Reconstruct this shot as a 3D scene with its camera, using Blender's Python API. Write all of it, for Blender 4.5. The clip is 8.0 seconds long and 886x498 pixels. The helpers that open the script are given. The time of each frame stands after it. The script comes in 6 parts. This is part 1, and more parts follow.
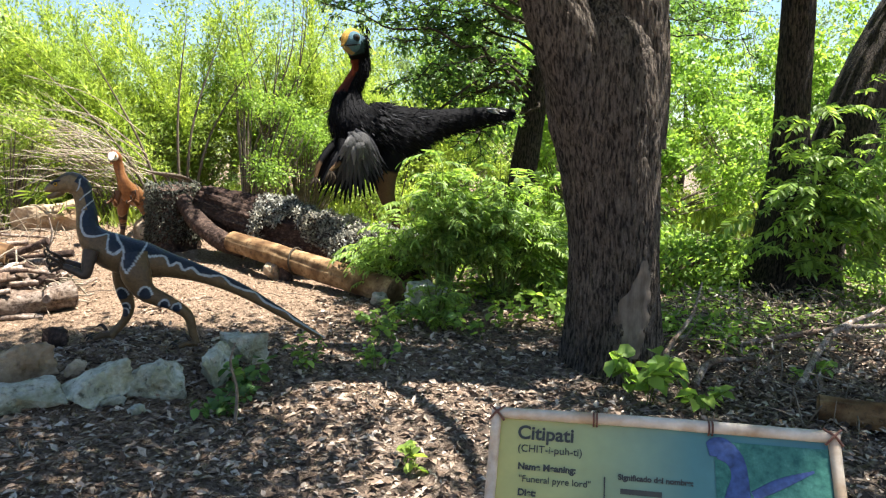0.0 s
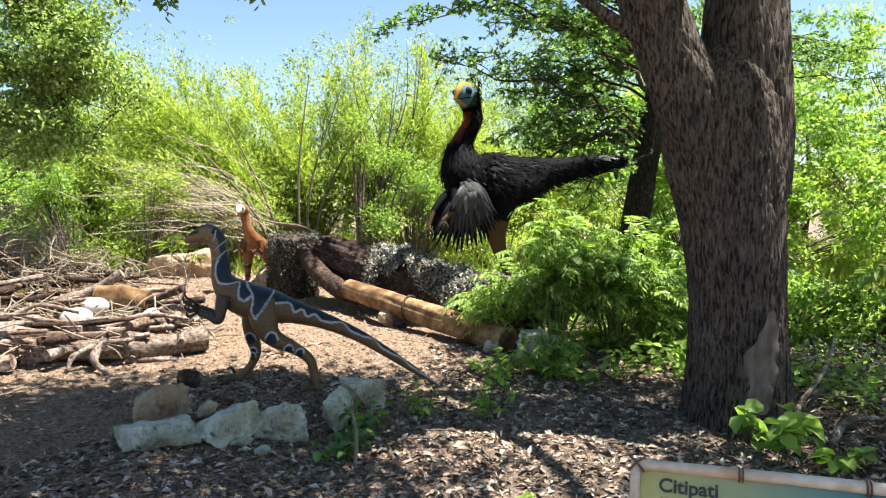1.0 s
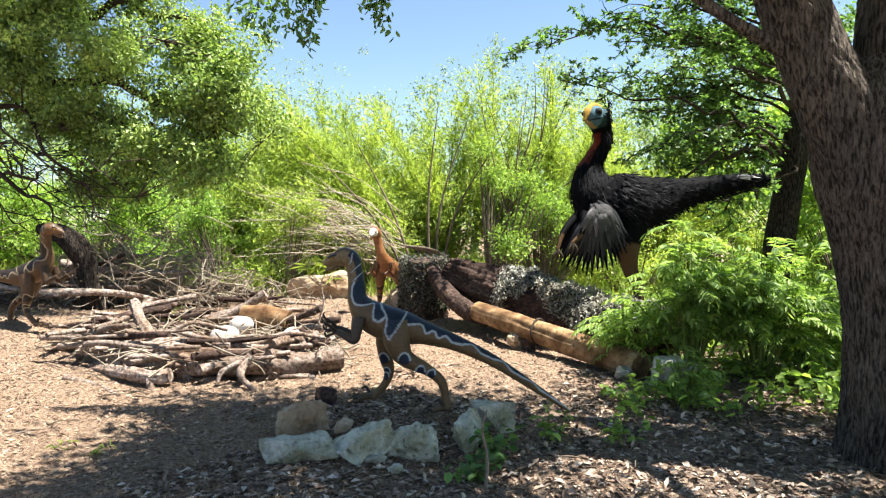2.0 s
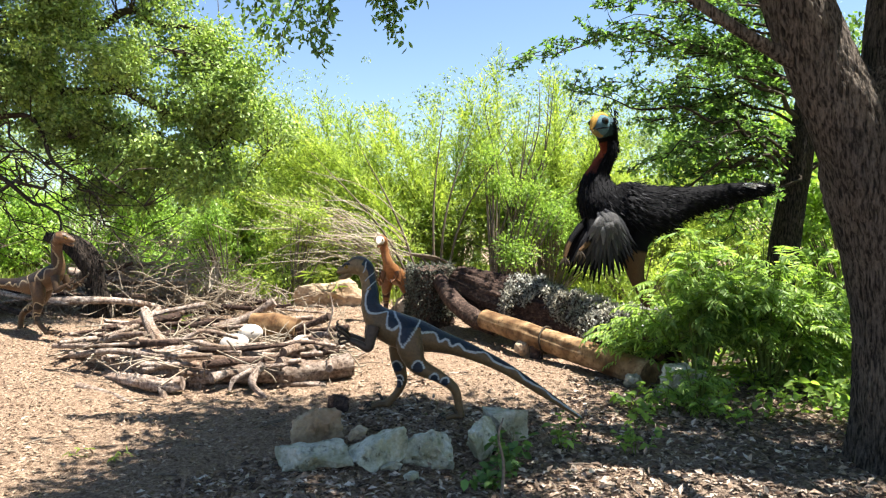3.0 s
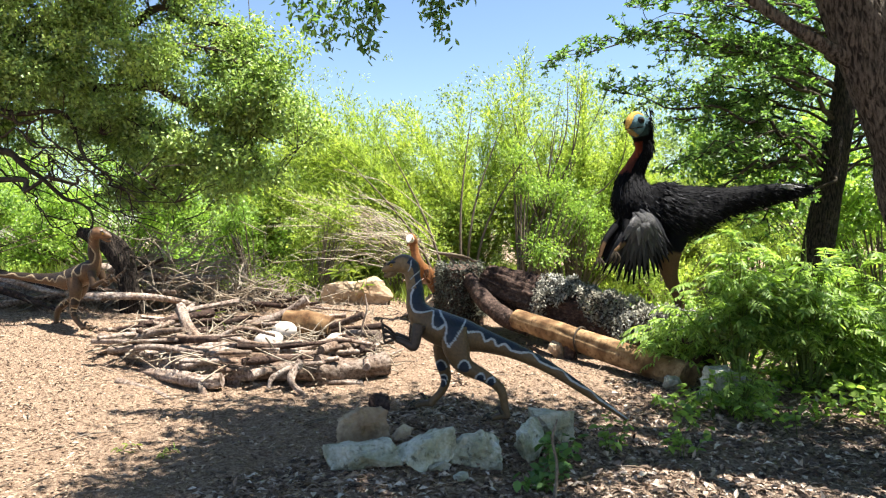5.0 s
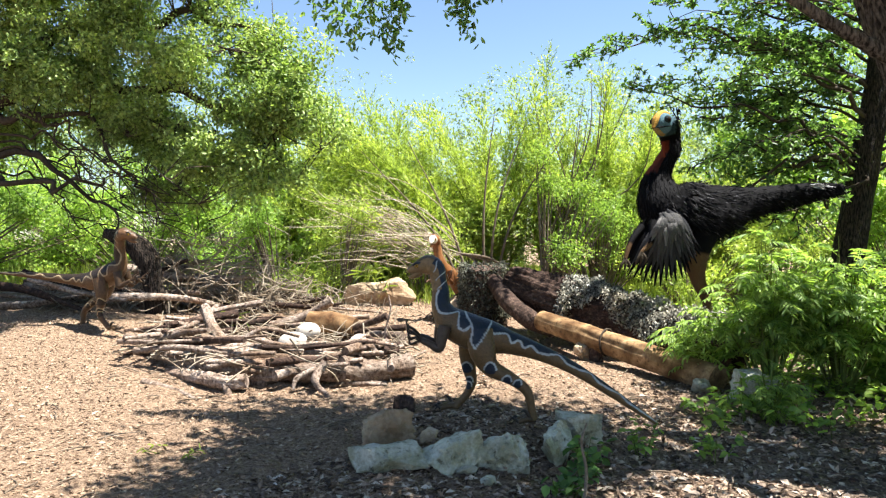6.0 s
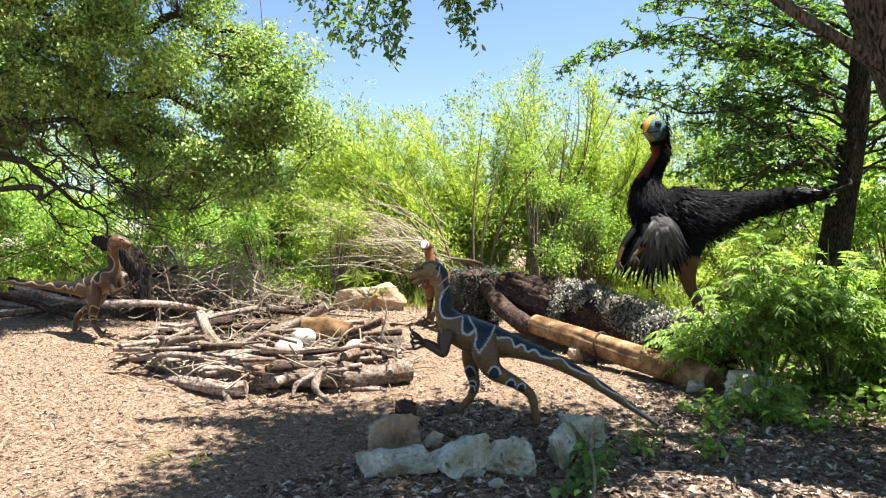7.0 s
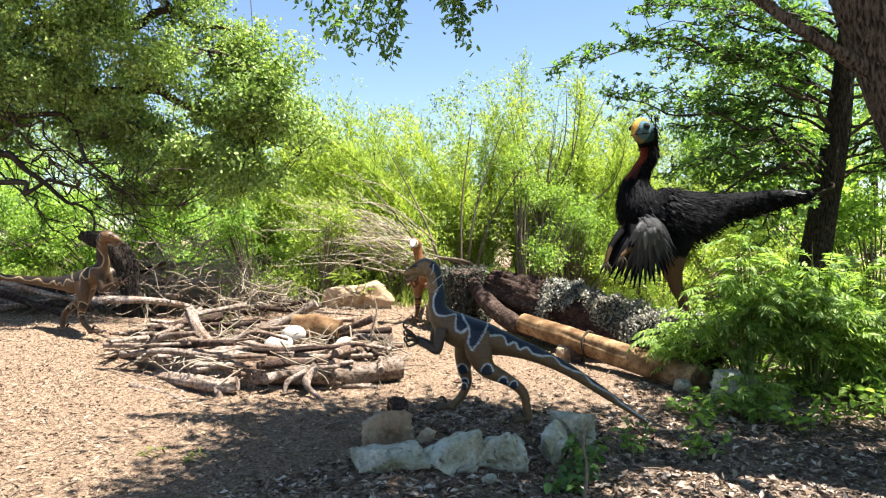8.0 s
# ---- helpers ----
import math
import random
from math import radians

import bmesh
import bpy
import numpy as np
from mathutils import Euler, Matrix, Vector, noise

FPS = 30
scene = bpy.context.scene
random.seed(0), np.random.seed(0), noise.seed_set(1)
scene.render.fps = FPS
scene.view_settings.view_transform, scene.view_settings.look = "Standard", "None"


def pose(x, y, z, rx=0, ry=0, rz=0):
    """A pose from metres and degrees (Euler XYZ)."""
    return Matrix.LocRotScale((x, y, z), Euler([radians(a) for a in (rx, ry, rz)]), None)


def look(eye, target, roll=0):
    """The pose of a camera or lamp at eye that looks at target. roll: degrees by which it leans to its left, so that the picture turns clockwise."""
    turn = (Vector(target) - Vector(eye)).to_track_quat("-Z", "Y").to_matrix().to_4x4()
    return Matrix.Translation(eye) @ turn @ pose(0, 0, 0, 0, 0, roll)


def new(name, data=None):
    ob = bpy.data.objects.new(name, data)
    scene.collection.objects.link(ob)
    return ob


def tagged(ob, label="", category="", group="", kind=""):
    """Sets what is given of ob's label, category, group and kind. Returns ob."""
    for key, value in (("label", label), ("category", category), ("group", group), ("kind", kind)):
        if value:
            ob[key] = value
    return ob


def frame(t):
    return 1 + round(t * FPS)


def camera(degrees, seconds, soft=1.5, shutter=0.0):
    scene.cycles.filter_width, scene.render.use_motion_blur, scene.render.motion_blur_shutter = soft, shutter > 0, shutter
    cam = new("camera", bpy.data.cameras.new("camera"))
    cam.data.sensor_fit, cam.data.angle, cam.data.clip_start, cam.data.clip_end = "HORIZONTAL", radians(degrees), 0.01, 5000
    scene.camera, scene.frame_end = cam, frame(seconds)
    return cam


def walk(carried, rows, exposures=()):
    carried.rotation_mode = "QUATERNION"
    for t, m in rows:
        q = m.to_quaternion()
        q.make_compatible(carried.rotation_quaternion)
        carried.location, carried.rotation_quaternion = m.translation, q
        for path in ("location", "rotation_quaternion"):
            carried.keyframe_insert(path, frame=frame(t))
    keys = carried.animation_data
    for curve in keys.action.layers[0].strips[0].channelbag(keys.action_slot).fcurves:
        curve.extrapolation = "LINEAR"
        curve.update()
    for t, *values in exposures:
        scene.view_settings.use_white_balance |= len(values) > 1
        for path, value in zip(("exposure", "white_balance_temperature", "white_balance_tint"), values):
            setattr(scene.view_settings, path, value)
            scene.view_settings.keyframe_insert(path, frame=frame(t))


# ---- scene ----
cam = camera(62.0, 8.0, 1.25)
METRES, EYE, TILT, LEAN, TURN = 0.9, 1.6, -7.5, 0.0, -17.7
ROWS = [
    (0.0, 0.0, 0.0, 0.0, 0.0, 0.0, -0.0),
    (0.5, -0.0309, -0.0311, 0.0072, 3.53, 2.17, -0.2),
    (1.0, -0.0622, -0.054, 0.002, 8.26, 3.7, -0.29),
    (1.5, -0.0818, -0.0696, 0.0041, 13.25, 4.51, -0.49),
    (2.0, -0.0872, -0.0835, 0.0073, 18.02, 5.3, -1.11),
    (3.5, -0.2727, -0.2316, 0.004, 17.76, 5.92, -1.03),
    (4.0, -0.3724, -0.2778, -0.0037, 17.03, 5.71, -1.11),
    (4.5, -0.4342, -0.2647, 0.0012, 17.66, 5.77, -1.4),
    (6.0, -0.5255, -0.17, 0.0046, 20.46, 5.84, -1.85),
    (6.5, -0.6108, -0.2253, 0.0068, 20.09, 6.01, -1.53),
    (7.0, -0.6913, -0.2819, 0.0044, 18.93, 6.2, -1.35),
    (7.5, -0.7282, -0.3246, -0.0044, 18.0, 6.24, -1.48),
    (8.0, -0.7595, -0.3631, -0.0141, 17.58, 6.19, -1.7),
]
walk(cam, [(t, pose(0, 0, EYE, TILT, LEAN, TURN) @ pose(METRES * x, METRES * y, METRES * z, 90 + pitch, roll, yaw)) for t, x, y, z, yaw, pitch, roll in ROWS],
     exposures=[(0.0, 1.95), (8.0, 1.95)])

# ---- sky and sun ----
SUN = Vector((0.38, -0.02, 0.92)).normalized()
world = bpy.data.worlds.new("sky")
scene.world = world
world.use_nodes = True
wn = world.node_tree.nodes
sky = wn.new("ShaderNodeTexSky")
sky.sky_type, sky.sun_disc = "NISHITA", False
sky.air_density, sky.dust_density, sky.ozone_density = 1.0, 0.15, 2.5
sky.sun_elevation, sky.sun_rotation = math.asin(SUN.z), math.atan2(SUN.x, SUN.y)
world.node_tree.links.new(sky.outputs[0], wn["Background"].inputs[0])
wn["Background"].inputs[1].default_value = 0.056
lamp = bpy.data.lights.new("sun", "SUN")
lamp.energy, lamp.angle, lamp.color = 5.0, radians(0.6), (1.0, 0.96, 0.89)
sun = new("sun", lamp)
sun.matrix_world = look((30 * SUN.x, 30 * SUN.y, 30 * SUN.z), (0, 0, 0))

rng = np.random.default_rng(7)


# ---- materials ----
def nodes_of(name):
    m = bpy.data.materials.new(name)
    m.use_nodes = True
    t = m.node_tree
    return m, t.nodes, t.links, t.nodes["Principled BSDF"]


def ramp(n, stops):
    r = n.new("ShaderNodeValToRGB")
    e = r.color_ramp.elements
    while len(e) < len(stops):
        e.new(0.5)
    for k, (p, c) in zip(e, stops):
        k.position, k.color = p, (*c, 1)
    return r


def noise_tex(n, l, scale, detail=5, rough=0.6, coord="Object", stretch=None):
    tc = n.new("ShaderNodeTexCoord")
    x = n.new("ShaderNodeTexNoise")
    x.inputs["Scale"].default_value, x.inputs["Detail"].default_value, x.inputs["Roughness"].default_value = scale, detail, rough
    out = tc.outputs[coord]
    if stretch:
        mp = n.new("ShaderNodeMapping")
        mp.inputs["Scale"].default_value = stretch
        l.new(out, mp.inputs[0])
        out = mp.outputs[0]
    l.new(out, x.inputs["Vector"])
    return x


def mix(n, l, fac, a, b, how="MIX"):
    m = n.new("ShaderNodeMix")
    m.data_type, m.blend_type = "RGBA", how
    for socket, v in ((m.inputs[0], fac), (m.inputs[6], a), (m.inputs[7], b)):
        if hasattr(v, "is_output"):
            l.new(v, socket)
        else:
            socket.default_value = v if isinstance(v, (int, float)) else (*v, 1)
    return m.outputs[2]


def bump(n, l, bs, height, strength, dist):
    b = n.new("ShaderNodeBump")
    b.inputs["Strength"].default_value, b.inputs["Distance"].default_value = strength, dist
    l.new(height, b.inputs["Height"])
    l.new(b.outputs[0], bs.inputs["Normal"])


def rough_material(name, stops, scale, stains, stain_scale, rough=0.85, strength=0.5, dist=0.01, stretch=None):
    """Two scales of noise: a fine one through a colour ramp, a broad one that stains it."""
    m, n, l, bs = nodes_of(name)
    fine = noise_tex(n, l, scale, 8, 0.65, stretch=stretch)
    r = ramp(n, stops)
    l.new(fine.outputs[0], r.inputs[0])
    broad = noise_tex(n, l, stain_scale, 4)
    r2 = ramp(n, [(0.42, (0, 0, 0)), (0.62, (1, 1, 1))])
    l.new(broad.outputs[0], r2.inputs[0])
    own = n.new("ShaderNodeObjectInfo")
    tone = ramp(n, [(0.0, (0.68, 0.66, 0.64)), (1.0, (1.15, 1.15, 1.15))])
    l.new(own.outputs["Random"], tone.inputs[0])
    stained = mix(n, l, r2.outputs[0], r.outputs[0], mix(n, l, 1.0, r.outputs[0], stains, "MULTIPLY"))
    l.new(mix(n, l, 1.0, stained, tone.outputs[0], "MULTIPLY"), bs.inputs["Base Color"])
    bs.inputs["Roughness"].default_value = rough
    bs.inputs["Specular IOR Level"].default_value = 0.2
    bump(n, l, bs, fine.outputs[0], strength, dist)
    return m


def bark_material(name, dark, light, scale=9.0, flat=0.22):
    """Furrowed bark: crooked ridges along the trunk, with grain on them."""
    m, n, l, bs = nodes_of(name)
    tc = n.new("ShaderNodeTexCoord")
    warp = noise_tex(n, l, 5.0, 3)
    add = mix(n, l, 0.018, tc.outputs["Object"], warp.outputs[1], "LINEAR_LIGHT")
    mp = n.new("ShaderNodeMapping")
    mp.inputs["Scale"].default_value = (1, 1, flat)
    l.new(add, mp.inputs[0])
    ridge = n.new("ShaderNodeTexNoise")
    ridge.inputs["Scale"].default_value, ridge.inputs["Detail"].default_value, ridge.inputs["Roughness"].default_value = scale * 5.6, 5, 0.6
    l.new(mp.outputs[0], ridge.inputs["Vector"])
    grain = noise_tex(n, l, 70, 6, 0.7, stretch=(1, 1, 0.45))
    r = ramp(n, [(0.37, tuple(c * 0.3 for c in dark)), (0.45, dark), (0.53, tuple(0.5 * (p + q) for p, q in zip(dark, light))), (0.68, light)])
    l.new(ridge.outputs[0], r.inputs[0])
    r2 = ramp(n, [(0.3, (0.6, 0.6, 0.6)), (0.7, (1.25, 1.22, 1.2))])
    l.new(grain.outputs[0], r2.inputs[0])
    patch = noise_tex(n, l, 2.2, 4)
    r3 = ramp(n, [(0.35, (0.75, 0.76, 0.78)), (0.65, (1.15, 1.12, 1.08))])
    l.new(patch.outputs[0], r3.inputs[0])
    c = mix(n, l, 1.0, r.outputs[0], r2.outputs[0], "MULTIPLY")
    l.new(mix(n, l, 1.0, c, r3.outputs[0], "MULTIPLY"), bs.inputs["Base Color"])
    bs.inputs["Roughness"].default_value = 0.9
    bs.inputs["Specular IOR Level"].default_value = 0.2
    h = n.new("ShaderNodeMath")
    h.operation = "MULTIPLY_ADD"
    h.inputs[1].default_value = 0.22
    l.new(grain.outputs[0], h.inputs[0])
    l.new(ridge.outputs[0], h.inputs[2])
    bump(n, l, bs, h.outputs[0], 1.0, 0.07)
    return m


def leaf_material(name, dark, light, through_light, sheen=0.45, dead=None, share=0.48):
    """Thin leaves: each island takes its own tint; light passes through the blade."""
    m, n, l, bs = nodes_of(name)
    g = n.new("ShaderNodeNewGeometry")
    stops = [(0.0, dark), (0.75, light), (1.0, tuple(min(1, c * 1.25) for c in light))]
    if dead:
        stops = [(0.0, dark), (0.7, light), (0.9, light), (0.93, dead)]
    r = ramp(n, stops)
    l.new(g.outputs["Random Per Island"], r.inputs[0])
    broad = noise_tex(n, l, 0.9, 3)
    r2 = ramp(n, [(0.3, (0.75, 0.8, 0.8)), (0.7, (1.2, 1.12, 0.95))])
    l.new(broad.outputs[0], r2.inputs[0])
    c = mix(n, l, 1.0, r.outputs[0], r2.outputs[0], "MULTIPLY")
    l.new(c, bs.inputs["Base Color"])
    bs.inputs["Roughness"].default_value = sheen
    bs.inputs["Specular IOR Level"].default_value = 0.3
    tr = n.new("ShaderNodeBsdfTranslucent")
    l.new(mix(n, l, 1.0, c, through_light, "MULTIPLY"), tr.inputs[0])
    ms = n.new("ShaderNodeMixShader")
    ms.inputs[0].default_value = share
    l.new(bs.outputs[0], ms.inputs[1])
    l.new(tr.outputs[0], ms.inputs[2])
    l.new(ms.outputs[0], n["Material Output"].inputs[0])
    return m


def paint_material(name, rough=0.5, scale=40, strength=0.3, fur=False):
    """Painted statue skin: the paint scheme lies in the mesh's colour layer, with grain, scales and dust."""
    m, n, l, bs = nodes_of(name)
    a = n.new("ShaderNodeAttribute")
    a.attribute_name = "paint"
    fine = noise_tex(n, l, scale, 6, 0.7)
    r = ramp(n, [(0.3, (0.65, 0.65, 0.65)), (0.7, (1.3, 1.28, 1.22))])
    l.new(fine.outputs[0], r.inputs[0])
    dust = noise_tex(n, l, 6, 4)
    r2 = ramp(n, [(0.45, (0, 0, 0)), (0.75, (0.1, 0.1, 0.1))])
    l.new(dust.outputs[0], r2.inputs[0])
    c = mix(n, l, 1.0, a.outputs["Color"], r.outputs[0], "MULTIPLY")
    if not fur:
        c = mix(n, l, r2.outputs[0], c, (0.2, 0.15, 0.1))
    l.new(c, bs.inputs["Base Color"])
    bs.inputs["Roughness"].default_value = rough
    bs.inputs["Specular IOR Level"].default_value = 0.08 if fur else 0.2
    v = n.new("ShaderNodeTexVoronoi")
    v.inputs["Scale"].default_value = 70
    tc = n.new("ShaderNodeTexCoord")
    l.new(tc.outputs["Object"], v.inputs["Vector"])
    h = n.new("ShaderNodeMath")
    h.operation = "ADD"
    l.new(v.outputs[0], h.inputs[0])
    l.new(fine.outputs[0], h.inputs[1])
    bump(n, l, bs, h.outputs[0], strength, 0.008)
    return m


def plain(name, colour, rough=0.6, metal=0.0, scale=30.0, spread=0.25):
    m, n, l, bs = nodes_of(name)
    x = noise_tex(n, l, scale, 6)
    r = ramp(n, [(0.3, tuple(c * (1 - spread) for c in colour)), (0.7, tuple(min(1, c * (1 + spread)) for c in colour))])
    l.new(x.outputs[0], r.inputs[0])
    l.new(r.outputs[0], bs.inputs["Base Color"])
    bs.inputs["Roughness"].default_value, bs.inputs["Metallic"].default_value = rough, metal
    return m


BARK = bark_material("bark_brown", (0.065, 0.052, 0.042), (0.21, 0.175, 0.145), flat=0.15)
BARK_DARK = bark_material("bark_dark", (0.02, 0.016, 0.013), (0.085, 0.065, 0.05))
TWIG = rough_material("twig_grey", [(0.3, (0.1, 0.08, 0.06)), (0.7, (0.28, 0.23, 0.18))], 30, (0.7, 0.65, 0.6), 3)
TWIG_DARK = rough_material("twig_dark", [(0.3, (0.03, 0.024, 0.018)), (0.7, (0.09, 0.07, 0.05))], 30, (0.7, 0.65, 0.6), 3)
STEM_GREEN = rough_material("stem_green", [(0.3, (0.09, 0.13, 0.03)), (0.7, (0.2, 0.26, 0.07))], 30, (0.8, 0.7, 0.5), 3)
DRY_STEM = rough_material("dry_stem", [(0.3, (0.28, 0.23, 0.17)), (0.7, (0.5, 0.44, 0.35))], 30, (0.7, 0.65, 0.6), 3)
DRIFTWOOD = rough_material("grey_driftwood", [(0.33, (0.06, 0.042, 0.033)), (0.49, (0.27, 0.21, 0.17)), (0.7, (0.52, 0.45, 0.39))], 30, (0.6, 0.5, 0.42), 3, strength=0.9, dist=0.02)
DARKWOOD = rough_material("dark_weathered_wood", [(0.32, (0.018, 0.012, 0.009)), (0.52, (0.065, 0.04, 0.03)), (0.75, (0.21, 0.14, 0.105))], 20, (0.45, 0.4, 0.38), 2, strength=1.0, dist=0.03)
POLEWOOD = rough_material("peeled_pole", [(0.32, (0.08, 0.046, 0.024)), (0.5, (0.27, 0.165, 0.08)), (0.75, (0.5, 0.36, 0.2))], 20, (0.33, 0.26, 0.21), 5, strength=0.5)
LIMESTONE = rough_material("limestone", [(0.32, (0.15, 0.145, 0.11)), (0.42, (0.46, 0.45, 0.37)), (0.68, (0.72, 0.71, 0.62))], 18, (0.55, 0.54, 0.42), 4, strength=1.0, dist=0.03)
TANSTONE = rough_material("tan_stone", [(0.3, (0.24, 0.17, 0.11)), (0.48, (0.48, 0.37, 0.25)), (0.72, (0.64, 0.53, 0.4))], 10, (0.6, 0.52, 0.45), 2.2, strength=0.8, dist=0.02)
OAK_LEAF = leaf_material("oak_leaf", (0.1, 0.16, 0.05), (0.33, 0.44, 0.15), (1.45, 1.55, 0.75), share=0.33)
TREE_LEAF = leaf_material("tree_leaf", (0.05, 0.105, 0.038), (0.155, 0.265, 0.085), (1.5, 1.6, 0.75), share=0.42)
BUSH_LEAF = leaf_material("bush_leaf", (0.1, 0.19, 0.045), (0.32, 0.46, 0.12), (1.45, 1.5, 0.75))
SAPLING_LEAF = leaf_material("sapling_leaf", (0.09, 0.16, 0.035), (0.27, 0.39, 0.1), (1.5, 1.55, 0.75))
FAR_LEAF = leaf_material("far_leaf", (0.1, 0.165, 0.065), (0.27, 0.36, 0.16), (1.3, 1.35, 0.9))
LIME_LEAF = leaf_material("lime_leaf", (0.13, 0.215, 0.04), (0.42, 0.52, 0.14), (1.45, 1.45, 0.75))
PINNATE_LEAF = leaf_material("pinnate_leaf", (0.12, 0.21, 0.05), (0.3, 0.42, 0.12), (1.4, 1.45, 0.75))
GRASS = leaf_material("grass_blade", (0.13, 0.2, 0.04), (0.26, 0.33, 0.09), (1.3, 1.3, 0.5))


# ---- mesh tools ----
class Geo:
    """Gathers quads, with a paint colour for each vertex, into one mesh."""

    def __init__(self):
        self.v, self.f, self.c, self.n = [], [], [], 0

    def add(self, v, f, c=(1, 1, 1)):
        v = np.asarray(v, float).reshape(-1, 3)
        c = np.broadcast_to(np.asarray(c, float), (len(v), 3))
        self.v.append(v), self.f.append(np.asarray(f).reshape(-1, 4) + self.n), self.c.append(c)
        self.n += len(v)
        return self

    def mesh(self, name, material, smooth=True, painted=False):
        v, f = np.concatenate(self.v), np.concatenate(self.f)
        me = bpy.data.meshes.new(name)
        me.vertices.add(len(v)), me.loops.add(f.size), me.polygons.add(len(f))
        me.vertices.foreach_set("co", v.ravel().astype(np.float32))
        me.loops.foreach_set("vertex_index", f.ravel().astype(np.int32))
        me.polygons.foreach_set("loop_start", np.arange(0, f.size, 4, dtype=np.int32))
        me.polygons.foreach_set("use_smooth", np.full(len(f), smooth))
        if painted:
            a = me.color_attributes.new("paint", "FLOAT_COLOR", "POINT")
            a.data.foreach_set("color", np.c_[np.concatenate(self.c), np.ones(len(v))].ravel().astype(np.float32))
        me.materials.append(material)
        me.update(calc_edges=True)
        return me


def thing(name, label, category, place=(0, 0, 0), group="", kind="", data=None):
    ob = new(name, data)
    ob.location = place
    return tagged(ob, label, category, group, kind)


def part(name, geo, material, parent, label="", smooth=True, painted=False, kind=""):
    ob = new(name, geo.mesh(name, material, smooth, painted) if isinstance(geo, Geo) else geo)
    ob.parent = parent
    return tagged(ob, label, kind=kind)


def curve_points(pts, count):
    """A smooth curve (Catmull-Rom) through the control rows, at count steps."""
    p = np.asarray(pts, float)
    p = np.vstack([2 * p[0] - p[1], p, 2 * p[-1] - p[-2]])
    u = np.linspace(0, len(p) - 3 - 1e-6, count)
    i, t = u.astype(int), (u % 1)[:, None]
    a, b, c, d = p[i], p[i + 1], p[i + 2], p[i + 3]
    return 0.5 * (2 * b + (c - a) * t + (2 * a - 5 * b + 4 * c - d) * t ** 2 + (3 * b - a - 3 * c + d) * t ** 3)


def tube(pts, sides=8, steps=12, wobble=0.0, seed=0, cap=True, flat=1.0, up=(0, 0, 1), side=None):
    """A swept, tapered limb through rows of x, y, z, radius. Returns vertices, quads, and each vertex's way along (0 to 1) and angle from the top."""
    q = curve_points(pts, steps)
    p, r = q[:, :3], np.maximum(q[:, 3], 0.0008)
    t = np.gradient(p, axis=0)
    t /= np.linalg.norm(t, axis=1)[:, None] + 1e-9
    upv = np.array(up, float)
    if abs(t[0] @ upv) > 0.9:
        upv = np.array([0.31, 0.95, 0.05])
    # carry the cross-section along the curve without twisting it
    s = np.empty_like(t)
    now = np.cross(t[0], upv) if side is None else np.array(side, float)
    for k in range(steps):
        now = (now if side is None else np.array(side, float)) - t[k] * (t[k] @ now)
        now = now / (np.linalg.norm(now) + 1e-9)
        s[k] = now
    w = np.cross(s, t)
    ang = np.linspace(0, 2 * np.pi, sides, endpoint=False)
    g = np.random.default_rng(seed + 11)
    rr = r[:, None] * np.ones((steps, sides))
    if wobble:
        k = g.uniform(0, 6.3, 6)
        along = np.linspace(0, 1, steps)[:, None]
        rr = rr * (1 + wobble * (0.5 * np.sin(2 * ang + k[0] + 5 * along) + 0.35 * np.sin(3 * ang + k[1] - 9 * along) + 0.4 * np.sin(17 * along + k[2]) + 0.3 * g.normal(0, 1, (steps, sides))))
    v = p[:, None] + rr[..., None] * (np.cos(ang)[None, :, None] * w[:, None] + flat * np.sin(ang)[None, :, None] * s[:, None])
    idx = np.arange(steps * sides).reshape(steps, sides)
    nx = np.roll(idx, -1, axis=1)
    f = np.stack([idx[:-1], nx[:-1], nx[1:], idx[1:]], -1).reshape(-1, 4)[:, ::-1]
    verts, way, angle = v.reshape(-1, 3), np.repeat(np.linspace(0, 1, steps), sides), np.tile(ang, steps)
    if cap:
        for ring, row, turn in ((v[0], p[0], False), (v[-1], p[-1], True)):
            b = len(verts)
            mid = np.repeat(row[None], sides, 0)
            verts = np.vstack([verts, ring, mid])
            a = np.arange(sides)
            face = np.stack([b + a, b + (a + 1) % sides, b + sides + (a + 1) % sides, b + sides + a], -1)
            f = np.vstack([f, face[:, ::-1] if turn else face])
            e = 0.0 if not turn else 1.0
            way, angle = np.r_[way, np.full(2 * sides, e)], np.r_[angle, ang, ang]
    return verts, f, way, angle


def unit(v):
    return v / (np.linalg.norm(v, axis=-1, keepdims=True) + 1e-9)


